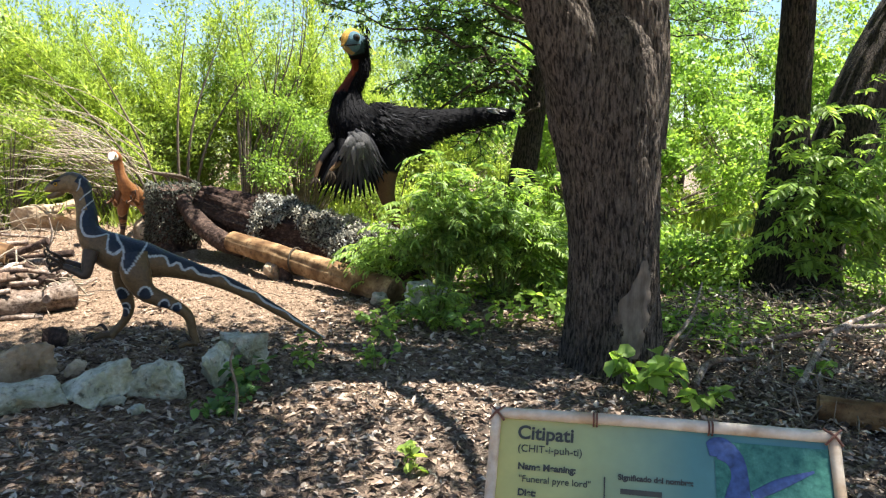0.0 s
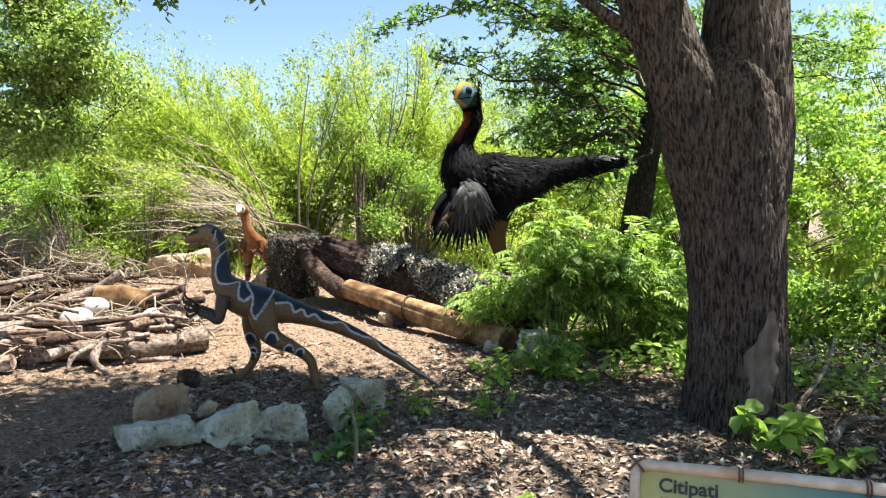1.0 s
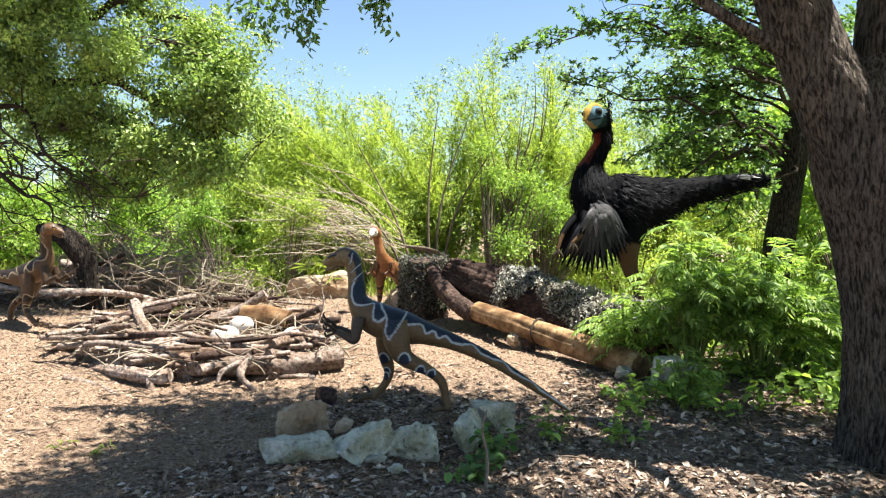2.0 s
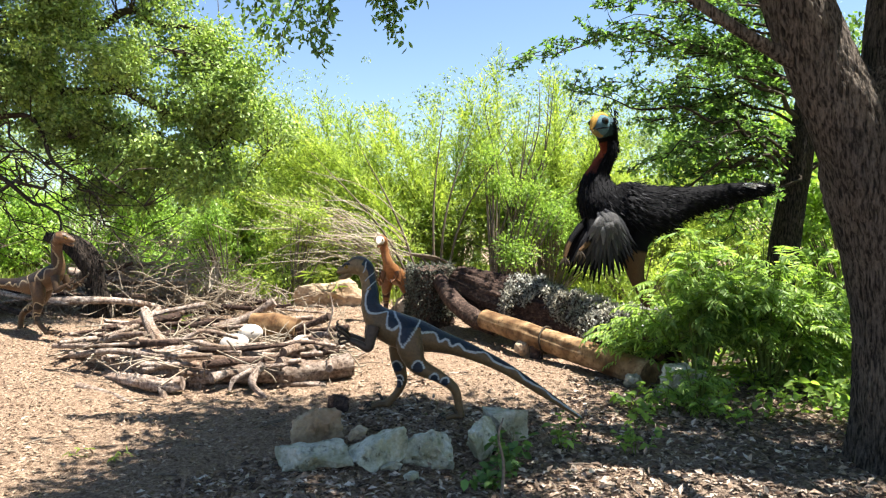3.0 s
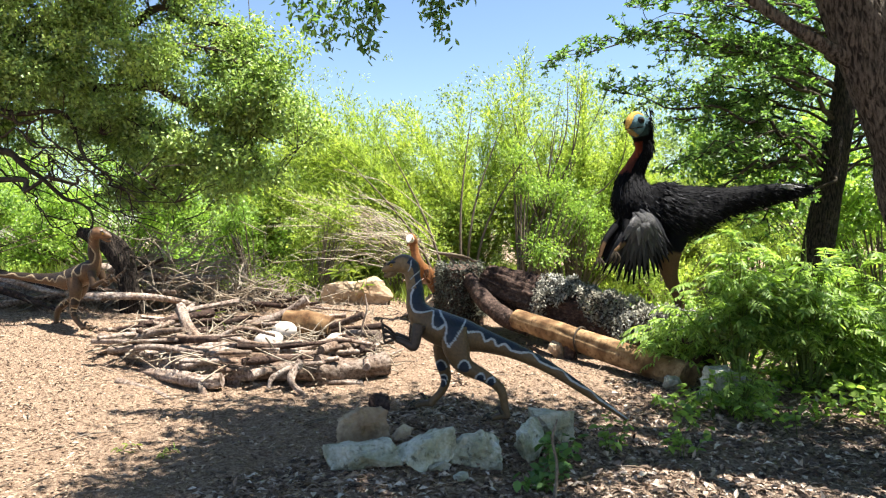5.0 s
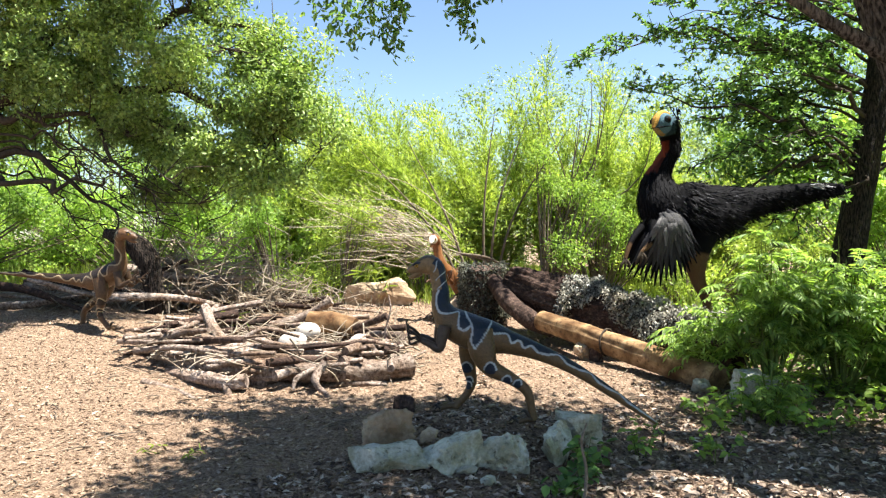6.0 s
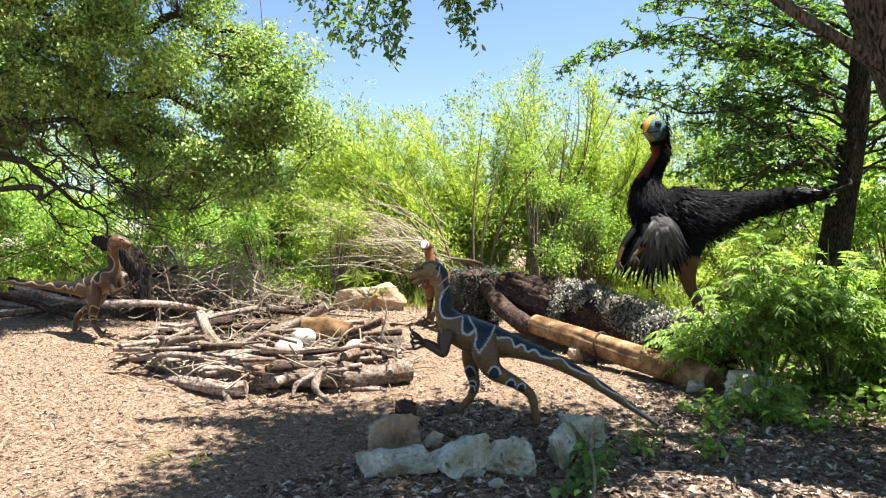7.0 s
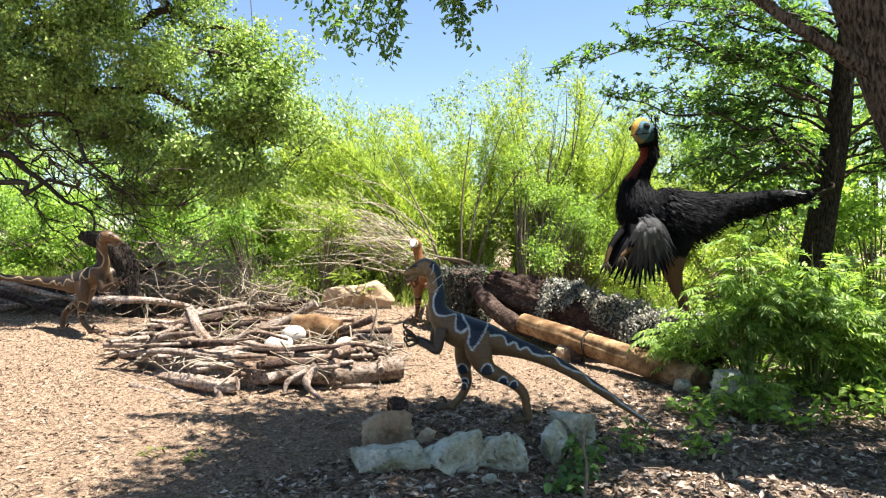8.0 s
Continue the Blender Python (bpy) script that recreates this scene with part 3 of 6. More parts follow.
def middle_tree():
    """The slim dark tree behind the tall statue, whose leafy limbs fill the upper right."""
    g = np.random.default_rng(9)
    x, y = 4.7, 11.0
    t = thing("tree", "slim dark-trunked oak with spreading leafy limbs", "tree", (x, y, gz(x, y) - 0.1))
    geo = Geo()
    geo.add(*ridged([(0, 0, -0.1, 0.3), (0.02, 0, 0.3, 0.25), (0.12, 0, 1.0, 0.22), (0.25, 0, 1.8, 0.21), (0.42, 0, 2.75, 0.19), (0.55, 0, 3.6, 0.16), (0.6, -0.2, 5.5, 0.09)], 40, 60, 3))
    part("trunk", geo, BARK_DARK, t)
    twig = Geo()
    arms = [[(0.38, 0, 2.55, 0.037), (-0.2, -0.3, 2.6, 0.031), (-0.9, -0.5, 2.5, 0.022), (-1.9, -0.7, 2.1, 0.009)],
            [(0.1, -0.2, 2.6, 0.028), (-0.6, -0.5, 3.0, 0.025), (-1.5, -0.7, 3.3, 0.019), (-3.2, -0.9, 3.6, 0.006)],
            [(0.5, 0, 3.2, 0.037), (-0.5, -0.4, 3.9, 0.028), (-1.9, -0.7, 4.4, 0.017), (-3.8, -0.9, 4.1, 0.004)],
            [(0.3, -0.2, 2.4, 0.025), (-0.3, -0.4, 2.1, 0.019), (-0.8, -0.5, 1.85, 0.012), (-1.3, -0.7, 1.7, 0.005)],
            [(-0.3, -0.3, 2.55, 0.019), (-0.6, -0.4, 2.2, 0.014), (-0.75, -0.45, 1.7, 0.009), (-1.0, -0.6, 1.45, 0.004)],
            [(-0.4, -0.4, 2.6, 0.015), (-1.0, -0.6, 2.75, 0.012), (-1.8, -0.7, 2.7, 0.007), (-2.4, -0.8, 2.5, 0.004)],
            [(0.5, 0, 3.0, 0.031), (1.2, -0.6, 3.6, 0.025), (2.2, -1.0, 3.9, 0.012), (3.0, -1.2, 3.6, 0.005)]]
    roots = []
    for k, a in enumerate(arms):
        v, f, *_ = tube(crooked(a, g), 7, 26, 0.12, seed=k)
        part("limb", Geo().add(v, f), TWIG_DARK, t)
        roots += list(curve_points(a, 14)[4:, :3])
    more = []
    for k in range(30):
        z0 = g.uniform(2.3, 5.4)
        L = g.uniform(1.4, 4.2) * (1.0 if z0 > 3.2 else 0.65)
        a = g.uniform(2.55, 3.95) if k % 3 else g.uniform(-0.9, 0.9)
        e = np.array([0.4 + L * math.cos(a), -0.35 + 0.5 * L * math.sin(a), z0 + g.uniform(-0.15, 0.75)])
        m = np.array([0.4, -0.05, z0]) * 0.5 + e * 0.5 + np.array([0, 0, 0.22])
        more.append([(0.45, 0, z0, 0.026), (*m, 0.016), (*e, 0.004)])
        v, f, *_ = tube(crooked(more[-1], g, 0.05), 6, 20, 0.12, seed=30 + k)
        part("limb", Geo().add(v, f), TWIG_DARK, t)
    tips = [[(-1.9, -0.7, 4.3, 0.01), (-3.0, -0.9, 4.3, 0.008), (-3.9, -0.9, 4.0, 0.004)], [(-1.6, -0.7, 3.4, 0.01), (-2.4, -0.8, 3.7, 0.008), (-3.0, -0.9, 3.6, 0.004)]]
    twig, leaf = leaf_sprays(g, arms + more + tips, 0.11, 0.62, 0.072, 8)
    inner = puffs([(-0.75, 0.1, 2.75, 0.8, 0.5, 0.55), (-1.5, 0.2, 3.0, 0.7, 0.5, 0.4), (-0.6, 0.3, 3.7, 1.0, 0.6, 0.5), (-0.4, 0.2, 4.7, 1.3, 0.7, 0.5), (1.2, 0.4, 4.4, 1.3, 0.8, 0.7), (2.8, 0.6, 4.2, 1.2, 0.8, 0.8)], 30, 0.12, 0.24, g)
    v, f, c = clumps(inner, 420, 16, 0.085, g, 0.2, 0.1, rounded=True)
    leaf.add(v, f)
    part("twig_tangle", twig, TWIG_DARK, t, kind="stuff")
    part("crown", leaf, TREE_LEAF, t, kind="stuff")


def left_oak():
    g = np.random.default_rng(12)
    x, y = -9.2, 11.2
    t = thing("tree", "broad live oak with low dark drooping limbs and dense small leaves", "tree", (x, y, gz(x, y) - 0.1))
    geo = Geo()
    geo.add(*ridged([(0, 0, -0.1, 0.5), (0.1, 0, 0.6, 0.4), (0.3, 0, 1.8, 0.36), (0.4, 0.1, 3.0, 0.33), (0.8, 0.1, 5.0, 0.22), (1.2, 0, 7.0, 0.1)], 50, 50, 1))
    part("trunk", geo, BARK_DARK, t)
    arms = [[(0.3, 0, 2.4, 0.1), (1.4, -0.2, 2.9, 0.058), (2.6, -0.3, 2.75, 0.036), (3.6, -0.4, 1.9, 0.02), (4.0, -0.5, 1.2, 0.006)],
            [(0.3, 0, 2.0, 0.1), (1.3, -0.3, 2.3, 0.065), (2.3, -0.4, 2.1, 0.045), (3.2, -0.6, 1.4, 0.022), (3.5, -0.6, 0.9, 0.01)],
            [(0.3, 0, 1.8, 0.09), (1.4, -0.4, 1.9, 0.05), (2.4, -0.5, 1.75, 0.034), (3.2, -0.6, 1.85, 0.02)],
            [(0.4, 0, 3.2, 0.15), (1.8, 0, 4.0, 0.11), (3.6, 0.1, 4.4, 0.07), (5.2, 0, 4.2, 0.03)],
            [(0.4, 0, 3.0, 0.12), (2.0, 0.2, 3.3, 0.09), (4.0, 0.1, 3.3, 0.06), (5.6, 0, 2.6, 0.02)],
            [(0.6, 0, 4.0, 0.12), (2.0, -0.6, 5.2, 0.09), (3.8, -1.2, 6.1, 0.06), (6.4, -1.7, 6.2, 0.02)]]
    for k in range(6):
        s, e = np.array([g.uniform(0.9, 2.4), -0.3 + 0.2 * g.normal(), g.uniform(1.8, 3.0)]), np.array([g.uniform(2.6, 4.2), -0.5 + 0.3 * g.normal(), g.uniform(0.9, 2.0)])
        arms.append([(*s, 0.02), (*(s * 0.6 + e * 0.4 + np.array([0, 0, 0.15])), 0.015), (*(s * 0.25 + e * 0.75), 0.01), (*e, 0.004)])
    twig, roots = Geo(), []
    for k, a in enumerate(arms):
        a = crooked(a, g)
        v, f, *_ = tube(a, 8, 40, 0.12, seed=k)
        part("limb", Geo().add(v, f), TWIG_DARK, t)
        roots += list(curve_points(a, 20)[3:, :3])
        for q in curve_points(a, 14)[4:, :3]:
            e = q + np.array([g.uniform(0.1, 0.7), g.normal(0, 0.3), g.uniform(-0.7, 0.2)])
            v, f, *_ = tube([(*q, 0.01), (*((q + e) / 2 + g.normal(0, 0.1, 3)), 0.007), (*e, 0.003)], 4, 7, cap=False)
            twig.add(v, f)
            roots.append(e)
    # blobs at y -1.9 and -2.6 were added high up to shade the ground
    blobs = [(4.6, 0, 3.9, 1.1, 1.0, 0.75), (3.1, -0.2, 4.4, 0.7, 0.7, 0.6), (3.3, -0.2, 3.0, 0.8, 0.7, 0.5), (5.5, 0, 3.1, 0.8, 0.9, 0.7), (4.5, 0, 2.6, 1.0, 0.9, 0.7), (3.4, 0, 3.6, 1.1, 1.0, 0.8), (2.3, 0, 4.2, 1.2, 1.0, 0.8), (3.8, 0, 4.7, 1.3, 1.0, 0.7), (2.0, 0, 5.4, 1.4, 1.2, 0.8), (5.2, 0, 1.9, 0.6, 0.7, 0.45),
             (4.0, 0.4, 1.9, 0.7, 0.6, 0.5), (0.8, 0, 4.6, 1.2, 1.0, 0.8), (0.5, 0.8, 3.2, 1.0, 0.8, 0.6), (3.8, 0, 5.7, 1.5, 1.2, 0.7), (1.2, 0.3, 6.6, 2.0, 1.6, 0.9), (2.9, 0.8, 2.9, 0.9, 0.6, 0.4), (3.4, 0.3, 2.4, 0.9, 0.7, 0.5), (2.0, 0.6, 3.4, 1.0, 0.7, 0.6), (1.0, 0.6, 2.6, 0.9, 0.6, 0.6), (4.6, -1.9, 5.9, 1.4, 1.3, 0.6), (2.6, -1.9, 6.0, 1.6, 1.3, 0.7), (0.8, -1.9, 5.8, 1.4, 1.3, 0.7), (5.3, -2.6, 6.2, 1.2, 0.9, 0.5), (6.0, 0, 3.0, 0.7, 0.8, 0.65), (5.8, 0, 3.7, 0.7, 0.8, 0.5), (5.5, 0, 2.2, 0.7, 0.7, 0.5), (1.6, -0.6, 3.6, 0.9, 0.5, 0.4), (2.6, -0.6, 3.3, 0.8, 0.5, 0.4), (0.9, 0.4, 3.9, 1.0, 0.8, 0.6)]
    v, f, c = clumps(puffs(blobs, 30, 0.16, 0.36, g), 8600, 28, 0.06, g, 0.4, 0.1, aspect=0.55, gaps=0.12, gap_scale=1.3, rounded=True)
    leaf = Geo().add(v, f)
    # unseen dense clumps above the crown, added to shade the ground at the left
    high = [(4.2, -2.1, 6.0, 1.2, 0.8, 0.4), (5.8, -2.0, 6.2, 1.2, 0.8, 0.4), (2.8, -2.2, 6.1, 1.2, 0.8, 0.4)]
    v, f, _ = clumps(high, 1700, 14, 0.1, g, 0.0, 0.16, gaps=0.2, gap_scale=1.2)
    leaf.add(v, f)
    twigs_to(twig, g, c[::6], roots, 0.01)
    part("twig_tangle", twig, TWIG_DARK, t, kind="stuff")
    part("crown", leaf, OAK_LEAF, t, kind="stuff")


def right_tree():
    g = np.random.default_rng(14)
    x, y = 7.0, 7.5
    t = thing("tree", "dark twin-stemmed tree in deep shade with vines at its foot", "tree", (x, y, gz(x, y) - 0.1))
    geo = Geo()
    geo.add(*ridged([(0.0, 0, -0.1, 0.72), (0.0, 0, 0.4, 0.56), (-0.05, 0, 1.2, 0.34), (-0.08, 0, 2.0, 0.22), (-0.08, 0, 3.2, 0.2), (-0.08, 0, 5.5, 0.15)], 50, 60, 2))
    geo.add(*ridged([(0.15, 0, 0.1, 0.5), (0.35, 0, 1.0, 0.4), (0.7, 0, 1.9, 0.38), (1.15, 0, 2.9, 0.36), (1.9, 0, 4.2, 0.3), (2.6, 0, 5.8, 0.18)], 50, 60, 7))
    part("trunk", geo, BARK_DARK, t)
    leaf = Geo()
    v, f, c = clumps([(0.5, -0.5, 6.0, 2.6, 2.2, 1.0), (-1.2, 1.0, 5.6, 1.4, 1.4, 0.8), (2.0, -1.5, 5.4, 2.0, 1.8, 0.9)], 900, 12, 0.12, g, 0.2, 0.22, gaps=0.25)
    leaf.add(v, f)
    n = 330
    base = np.array([0.1, -0.75, 1.35]) + g.normal(0, 1, (n, 3)) * np.array([0.6, 0.2, 0.5])
    leaf.add(*fronds(base, g.normal(0, 1, (n, 3)) * np.array([1, 0.6, 0.3]) + np.array([0, -0.5, 0.3]), g.uniform(0.25, 0.5, n), 6, 0.3, g, 0.4, 0.34))
    part("crown", leaf, PINNATE_LEAF, t, kind="stuff")


SCAR = rough_material("bare_wood", [(0.3, (0.1, 0.08, 0.065)), (0.6, (0.2, 0.165, 0.135)), (0.8, (0.27, 0.225, 0.185))], 18, (0.7, 0.68, 0.66), 5, stretch=(1, 1, 0.2))
big_tree()
hanging_sprays()
middle_tree()
left_oak()
right_tree()


# ---- shrubs and far woods ----
def feathery_shrub(x, y, top, spread, stems, seed, lean=0.0, label="tall feathery yellow-green shrub with whip-like stems", mat=None, fill=500):
    """Whip-like stems that fan out of one foot, set with thin leaflets."""
    g = np.random.default_rng(seed)
    t = thing("shrub", label, "shrub", (x, y, gz(x, y) - 0.05), group="feathery shrubs")
    wood, leaf = Geo(), Geo()
    for k in range(stems):
        a, s = g.uniform(0, 6.28), spread * math.sqrt(g.uniform(0.02, 1))
        e = np.array([s * math.cos(a) + lean, 0.7 * s * math.sin(a), top * g.uniform(0.45, 1.08) * (1 - 0.3 * (s / spread) ** 2)])
        m = e * np.array([0.4, 0.4, 0.6])
        row = [(0.1 * math.cos(a), 0.1 * math.sin(a), 0, 0.022), (*m, 0.013), (*e, 0.003)]
        v, f, *_ = tube(row, 5, 9, cap=False)
        wood.add(v, f)
        q = curve_points(row, 40)[9:, :3]
        n = 190
        i = g.integers(0, len(q), n)
        p0 = q[i]
        # side shoots, each a spray of thin blades
        run = unit(np.gradient(q, axis=0))[i]
        d = unit(g.normal(0, 0.5, (n, 3)) + 0.7 * run + np.array([0, 0, 0.1]))
        per = 10
        off = g.uniform(0.0, 0.42, (n, per))
        p = (p0[:, None] + d[:, None] * off[..., None]).reshape(-1, 3)
        dd = np.repeat(d, per, 0) + g.normal(0, 0.3, (n * per, 3))
        L = g.uniform(0.04, 0.11, n * per)
        v, f = blades(p, dd, L, L * 0.16 + 0.005, g, spread=1.2)
        leaf.add(v, f)
    if fill:
        v, f, c = clumps([(lean * 0.3, 0, top * 0.28, spread * 0.8, spread * 0.6, top * 0.27)], fill, 18, 0.07, g, 0.2, 0.16, 0.3, gaps=0.25)
        leaf.add(v, f)
    part("stem_tangle", wood, STEM_GREEN, t, kind="stuff")
    part("foliage", leaf, mat or LIME_LEAF, t, kind="stuff")


def round_bush(x, y, blobs, count, size, seed, mat, label, per=14, gaps=0.18, hollow=0.35, aspect=0.45):
    g = np.random.default_rng(seed)
    t = thing("bush", label, "bush", (x, y, gz(x, y) - 0.05), group="bushes")
    v, f, c = clumps(puffs(blobs, 26, 0.12, 0.32, g), count, per + 4, size * 0.9, g, hollow, 0.1, aspect + 0.08, gaps=gaps, gap_scale=1.4)
    wood = Geo()
    for q in c[:: max(1, len(c) // 60)]:
        w, ff, *_ = tube([(q[0] * 0.15, q[1] * 0.15, 0, 0.02), (q[0] * 0.6, q[1] * 0.6, q[2] * 0.55, 0.012), (*q, 0.004)], 4, 7, cap=False)
        wood.add(w, ff)
    part("stem_tangle", wood, TWIG, t, kind="stuff")
    part("foliage", Geo().add(v, f), mat, t, kind="stuff")


feathery_shrub(-2.2, 15.0, 4.1, 1.7, 34, 21, lean=-0.9)
feathery_shrub(-0.7, 13.7, 3.4, 1.2, 20, 27, lean=-2.0, fill=150)
feathery_shrub(2.0, 14.2, 4.3, 1.2, 16, 28, lean=0.3, fill=150)
feathery_shrub(-0.2, 14.6, 3.9, 1.5, 30, 22, lean=-0.4)
feathery_shrub(0.9, 14.8, 4.9, 1.2, 18, 23, fill=200)
feathery_shrub(2.8, 15.6, 3.7, 1.7, 26, 24)
feathery_shrub(-4.6, 16.5, 4.2, 2.0, 40, 25)
feathery_shrub(4.6, 16.5, 3.4, 2.2, 34, 26)
round_bush(-2.9, 12.6, [(0, 0, 0.75, 0.75, 0.6, 0.85), (0.3, 0, 1.3, 0.5, 0.5, 0.5), (-0.7, 0.3, 0.6, 0.6, 0.5, 0.6)], 700, 0.075, 31, LIME_LEAF, "bright green willowy bush at the clearing's edge", aspect=0.25)
round_bush(-4.2, 13.4, [(0, 0, 0.9, 0.9, 0.7, 0.9), (-1.0, 0.4, 0.9, 0.9, 0.7, 0.8)], 700, 0.075, 32, BUSH_LEAF, "leafy green bush behind the brush heap", aspect=0.3)
round_bush(0.6, 12.6, [(0.2, 0, 0.9, 0.6, 0.5, 0.6), (0.5, 0.1, 1.7, 0.65, 0.5, 0.5), (0.0, 0, 2.4, 0.4, 0.4, 0.35), (0.9, 0, 2.3, 0.4, 0.4, 0.35)], 420, 0.065, 33, SAPLING_LEAF, "slender green sapling thicket behind the logs", gaps=0.5, hollow=0.1)
round_bush(-7.2, 14.5, [(0, 0, 1.2, 1.6, 0.8, 1.2), (-2.4, 0, 1.2, 1.6, 0.8, 1.2), (1.6, 0.3, 1.1, 1.0, 0.8, 1.0)], 2300, 0.075, 34, BUSH_LEAF, "dense green thicket under the oak")
round_bush(-11.0, 13.0, [(0, 0, 1.2, 1.8, 0.9, 1.3), (2.2, 0.5, 1.0, 1.5, 0.8, 1.1), (-2.6, 0, 1.5, 2.0, 1.0, 1.5)], 2000, 0.08, 43, BUSH_LEAF, "dense green thicket behind the oak's trunk")
round_bush(-6.0, 16.2, [(0, 0, 1.5, 2.4, 0.9, 1.6), (-4.2, 0, 1.6, 2.4, 0.9, 1.7)], 2200, 0.09, 44, BUSH_LEAF, "green thicket far behind the oak")
round_bush(9.0, 16.0, [(0, 0, 1.2, 2.2, 0.9, 1.3), (3.2, -0.5, 1.4, 2.0, 0.9, 1.4)], 1500, 0.1, 45, LIME_LEAF, "sunlit yellow-green thicket past the dark tree")
round_bush(3.2, 13.2, [(0, 0, 0.7, 1.2, 0.8, 0.75), (1.6, 0, 0.8, 1.2, 0.8, 0.8)], 900, 0.08, 35, LIME_LEAF, "sunlit low yellow-green thicket", aspect=0.25)
round_bush(7.0, 13.0, [(0, 0, 1.2, 1.8, 1.2, 1.3), (2.6, -0.8, 1.4, 1.6, 1.2, 1.4), (-1.2, 0, 2.6, 1.3, 1.0, 0.9), (1.5, 0, 3.2, 1.8, 1.0, 1.0)], 1300, 0.12, 36, BUSH_LEAF, "tall sunlit green thicket")
round_bush(10.5, 9.5, [(0, 0, 1.3, 1.6, 1.6, 1.4), (1.8, -2.0, 1.3, 1.6, 1.6, 1.4), (0.5, 0, 3.3, 1.8, 1.4, 1.2)], 1200, 0.13, 37, BUSH_LEAF, "tall green thicket beside the dark tree")
round_bush(5.6, 8.6, [(0, 0, 0.35, 0.9, 0.7, 0.4), (-1.2, 0.3, 0.3, 0.8, 0.6, 0.35), (0.3, -1.0, 0.25, 0.7, 0.5, 0.3)], 420, 0.09, 38, BUSH_LEAF, "low green undergrowth round the trees")


def far_woods():
    g = np.random.default_rng(40)
    blobs = []
    for k in range(60):
        a = radians(-62 + 124 * (k + g.uniform(-0.4, 0.4)) / 59)
        r = g.uniform(20, 32)
        top = g.uniform(4.8, 7.4) if abs(a) < 0.4 else g.uniform(5.5, 8.5)
        blobs.append((r * math.sin(a), r * math.cos(a), top * 0.48, g.uniform(1.6, 2.8), 1.6, top * 0.55))
    v, f, c = clumps(puffs(blobs, 9, 0.35, 0.8, g), 13500, 20, 0.095, g, 0.4, 0.16, 0.55, gaps=0.12, gap_scale=0.4)
    v[:, 2] += 0.5
    ob = new("far_woods", Geo().add(v, f).mesh("far_woods", FAR_LEAF))
    tagged(ob, "sunlit belt of mixed green woodland closing the view", "woods", kind="stuff")
    wood = Geo()
    for b in blobs:
        w, ff, *_ = tube([(b[0], b[1], 0.2, 0.16), (b[0] + 0.2, b[1], b[5] * 0.6, 0.12), (b[0] + 0.1, b[1], b[5] * 1.15, 0.03)], 7, 8, 0.1)
        wood.add(w, ff)
    tagged(new("far_trunks", wood.mesh("far_trunks", BARK_DARK)), "thin dark trunks inside the far woodland", "woods", kind="stuff")


far_woods()
round_bush(6.6, 17.5, [(0, 0, 2.4, 2.4, 1.2, 2.4), (-2.6, 0.5, 1.6, 1.8, 1.0, 1.6), (2.8, 0, 2.6, 2.2, 1.2, 2.6), (0.5, 0, 5.0, 2.2, 1.0, 1.2)], 1700, 0.13, 39, BUSH_LEAF, "tall sunlit green thicket behind the tall statue", aspect=0.35)
round_bush(12.5, 13.5, [(0, 0, 2.2, 2.4, 1.4, 2.2), (2.6, -1.5, 2.4, 2.2, 1.4, 2.4), (-1.2, 1.0, 4.2, 2.2, 1.2, 1.6)], 1600, 0.13, 40, BUSH_LEAF, "tall sunlit green thicket past the dark tree", aspect=0.35)
round_bush(-1.5, 13.3, [(0, 0, 0.7, 0.6, 0.5, 0.7), (0.6, 0.2, 1.3, 0.5, 0.4, 0.6)], 420, 0.06, 41, LIME_LEAF, "bright green fine-leaved bush behind the boulder", aspect=0.3)
round_bush(1.6, 13.4, [(0, 0, 1.6, 0.8, 0.5, 0.7), (0.5, 0, 0.8, 0.7, 0.5, 0.6), (-0.5, 0.2, 2.3, 0.5, 0.4, 0.4)], 520, 0.055, 42, BUSH_LEAF, "fine-leaved green bush behind the logs", aspect=0.35, gaps=0.35)


# ---- statues ----
def tri(x):
    return 2 * np.abs((x % 1) - 0.5) * 2 - 1


def hip_strap(v, c, back, line, where):
    """Paints a dark strap with pale edges down the flank at the hip."""
    bend = 0.025 * np.sin(19 * v[:, 2] + 0.4)
    rise = np.clip((v[:, 2] - 0.56) / 0.2, 0, 1)
    d = np.abs(v[:, 0] + 0.115 - bend) - 0.036 - 0.06 * rise ** 2 + 0.03 * np.clip((0.6 - v[:, 2]) / 0.045, 0, 4)
    c = np.where((where & (d < 0))[:, None], back, c)
    return np.where((where & (np.abs(d) < 0.0075))[:, None], line, c)


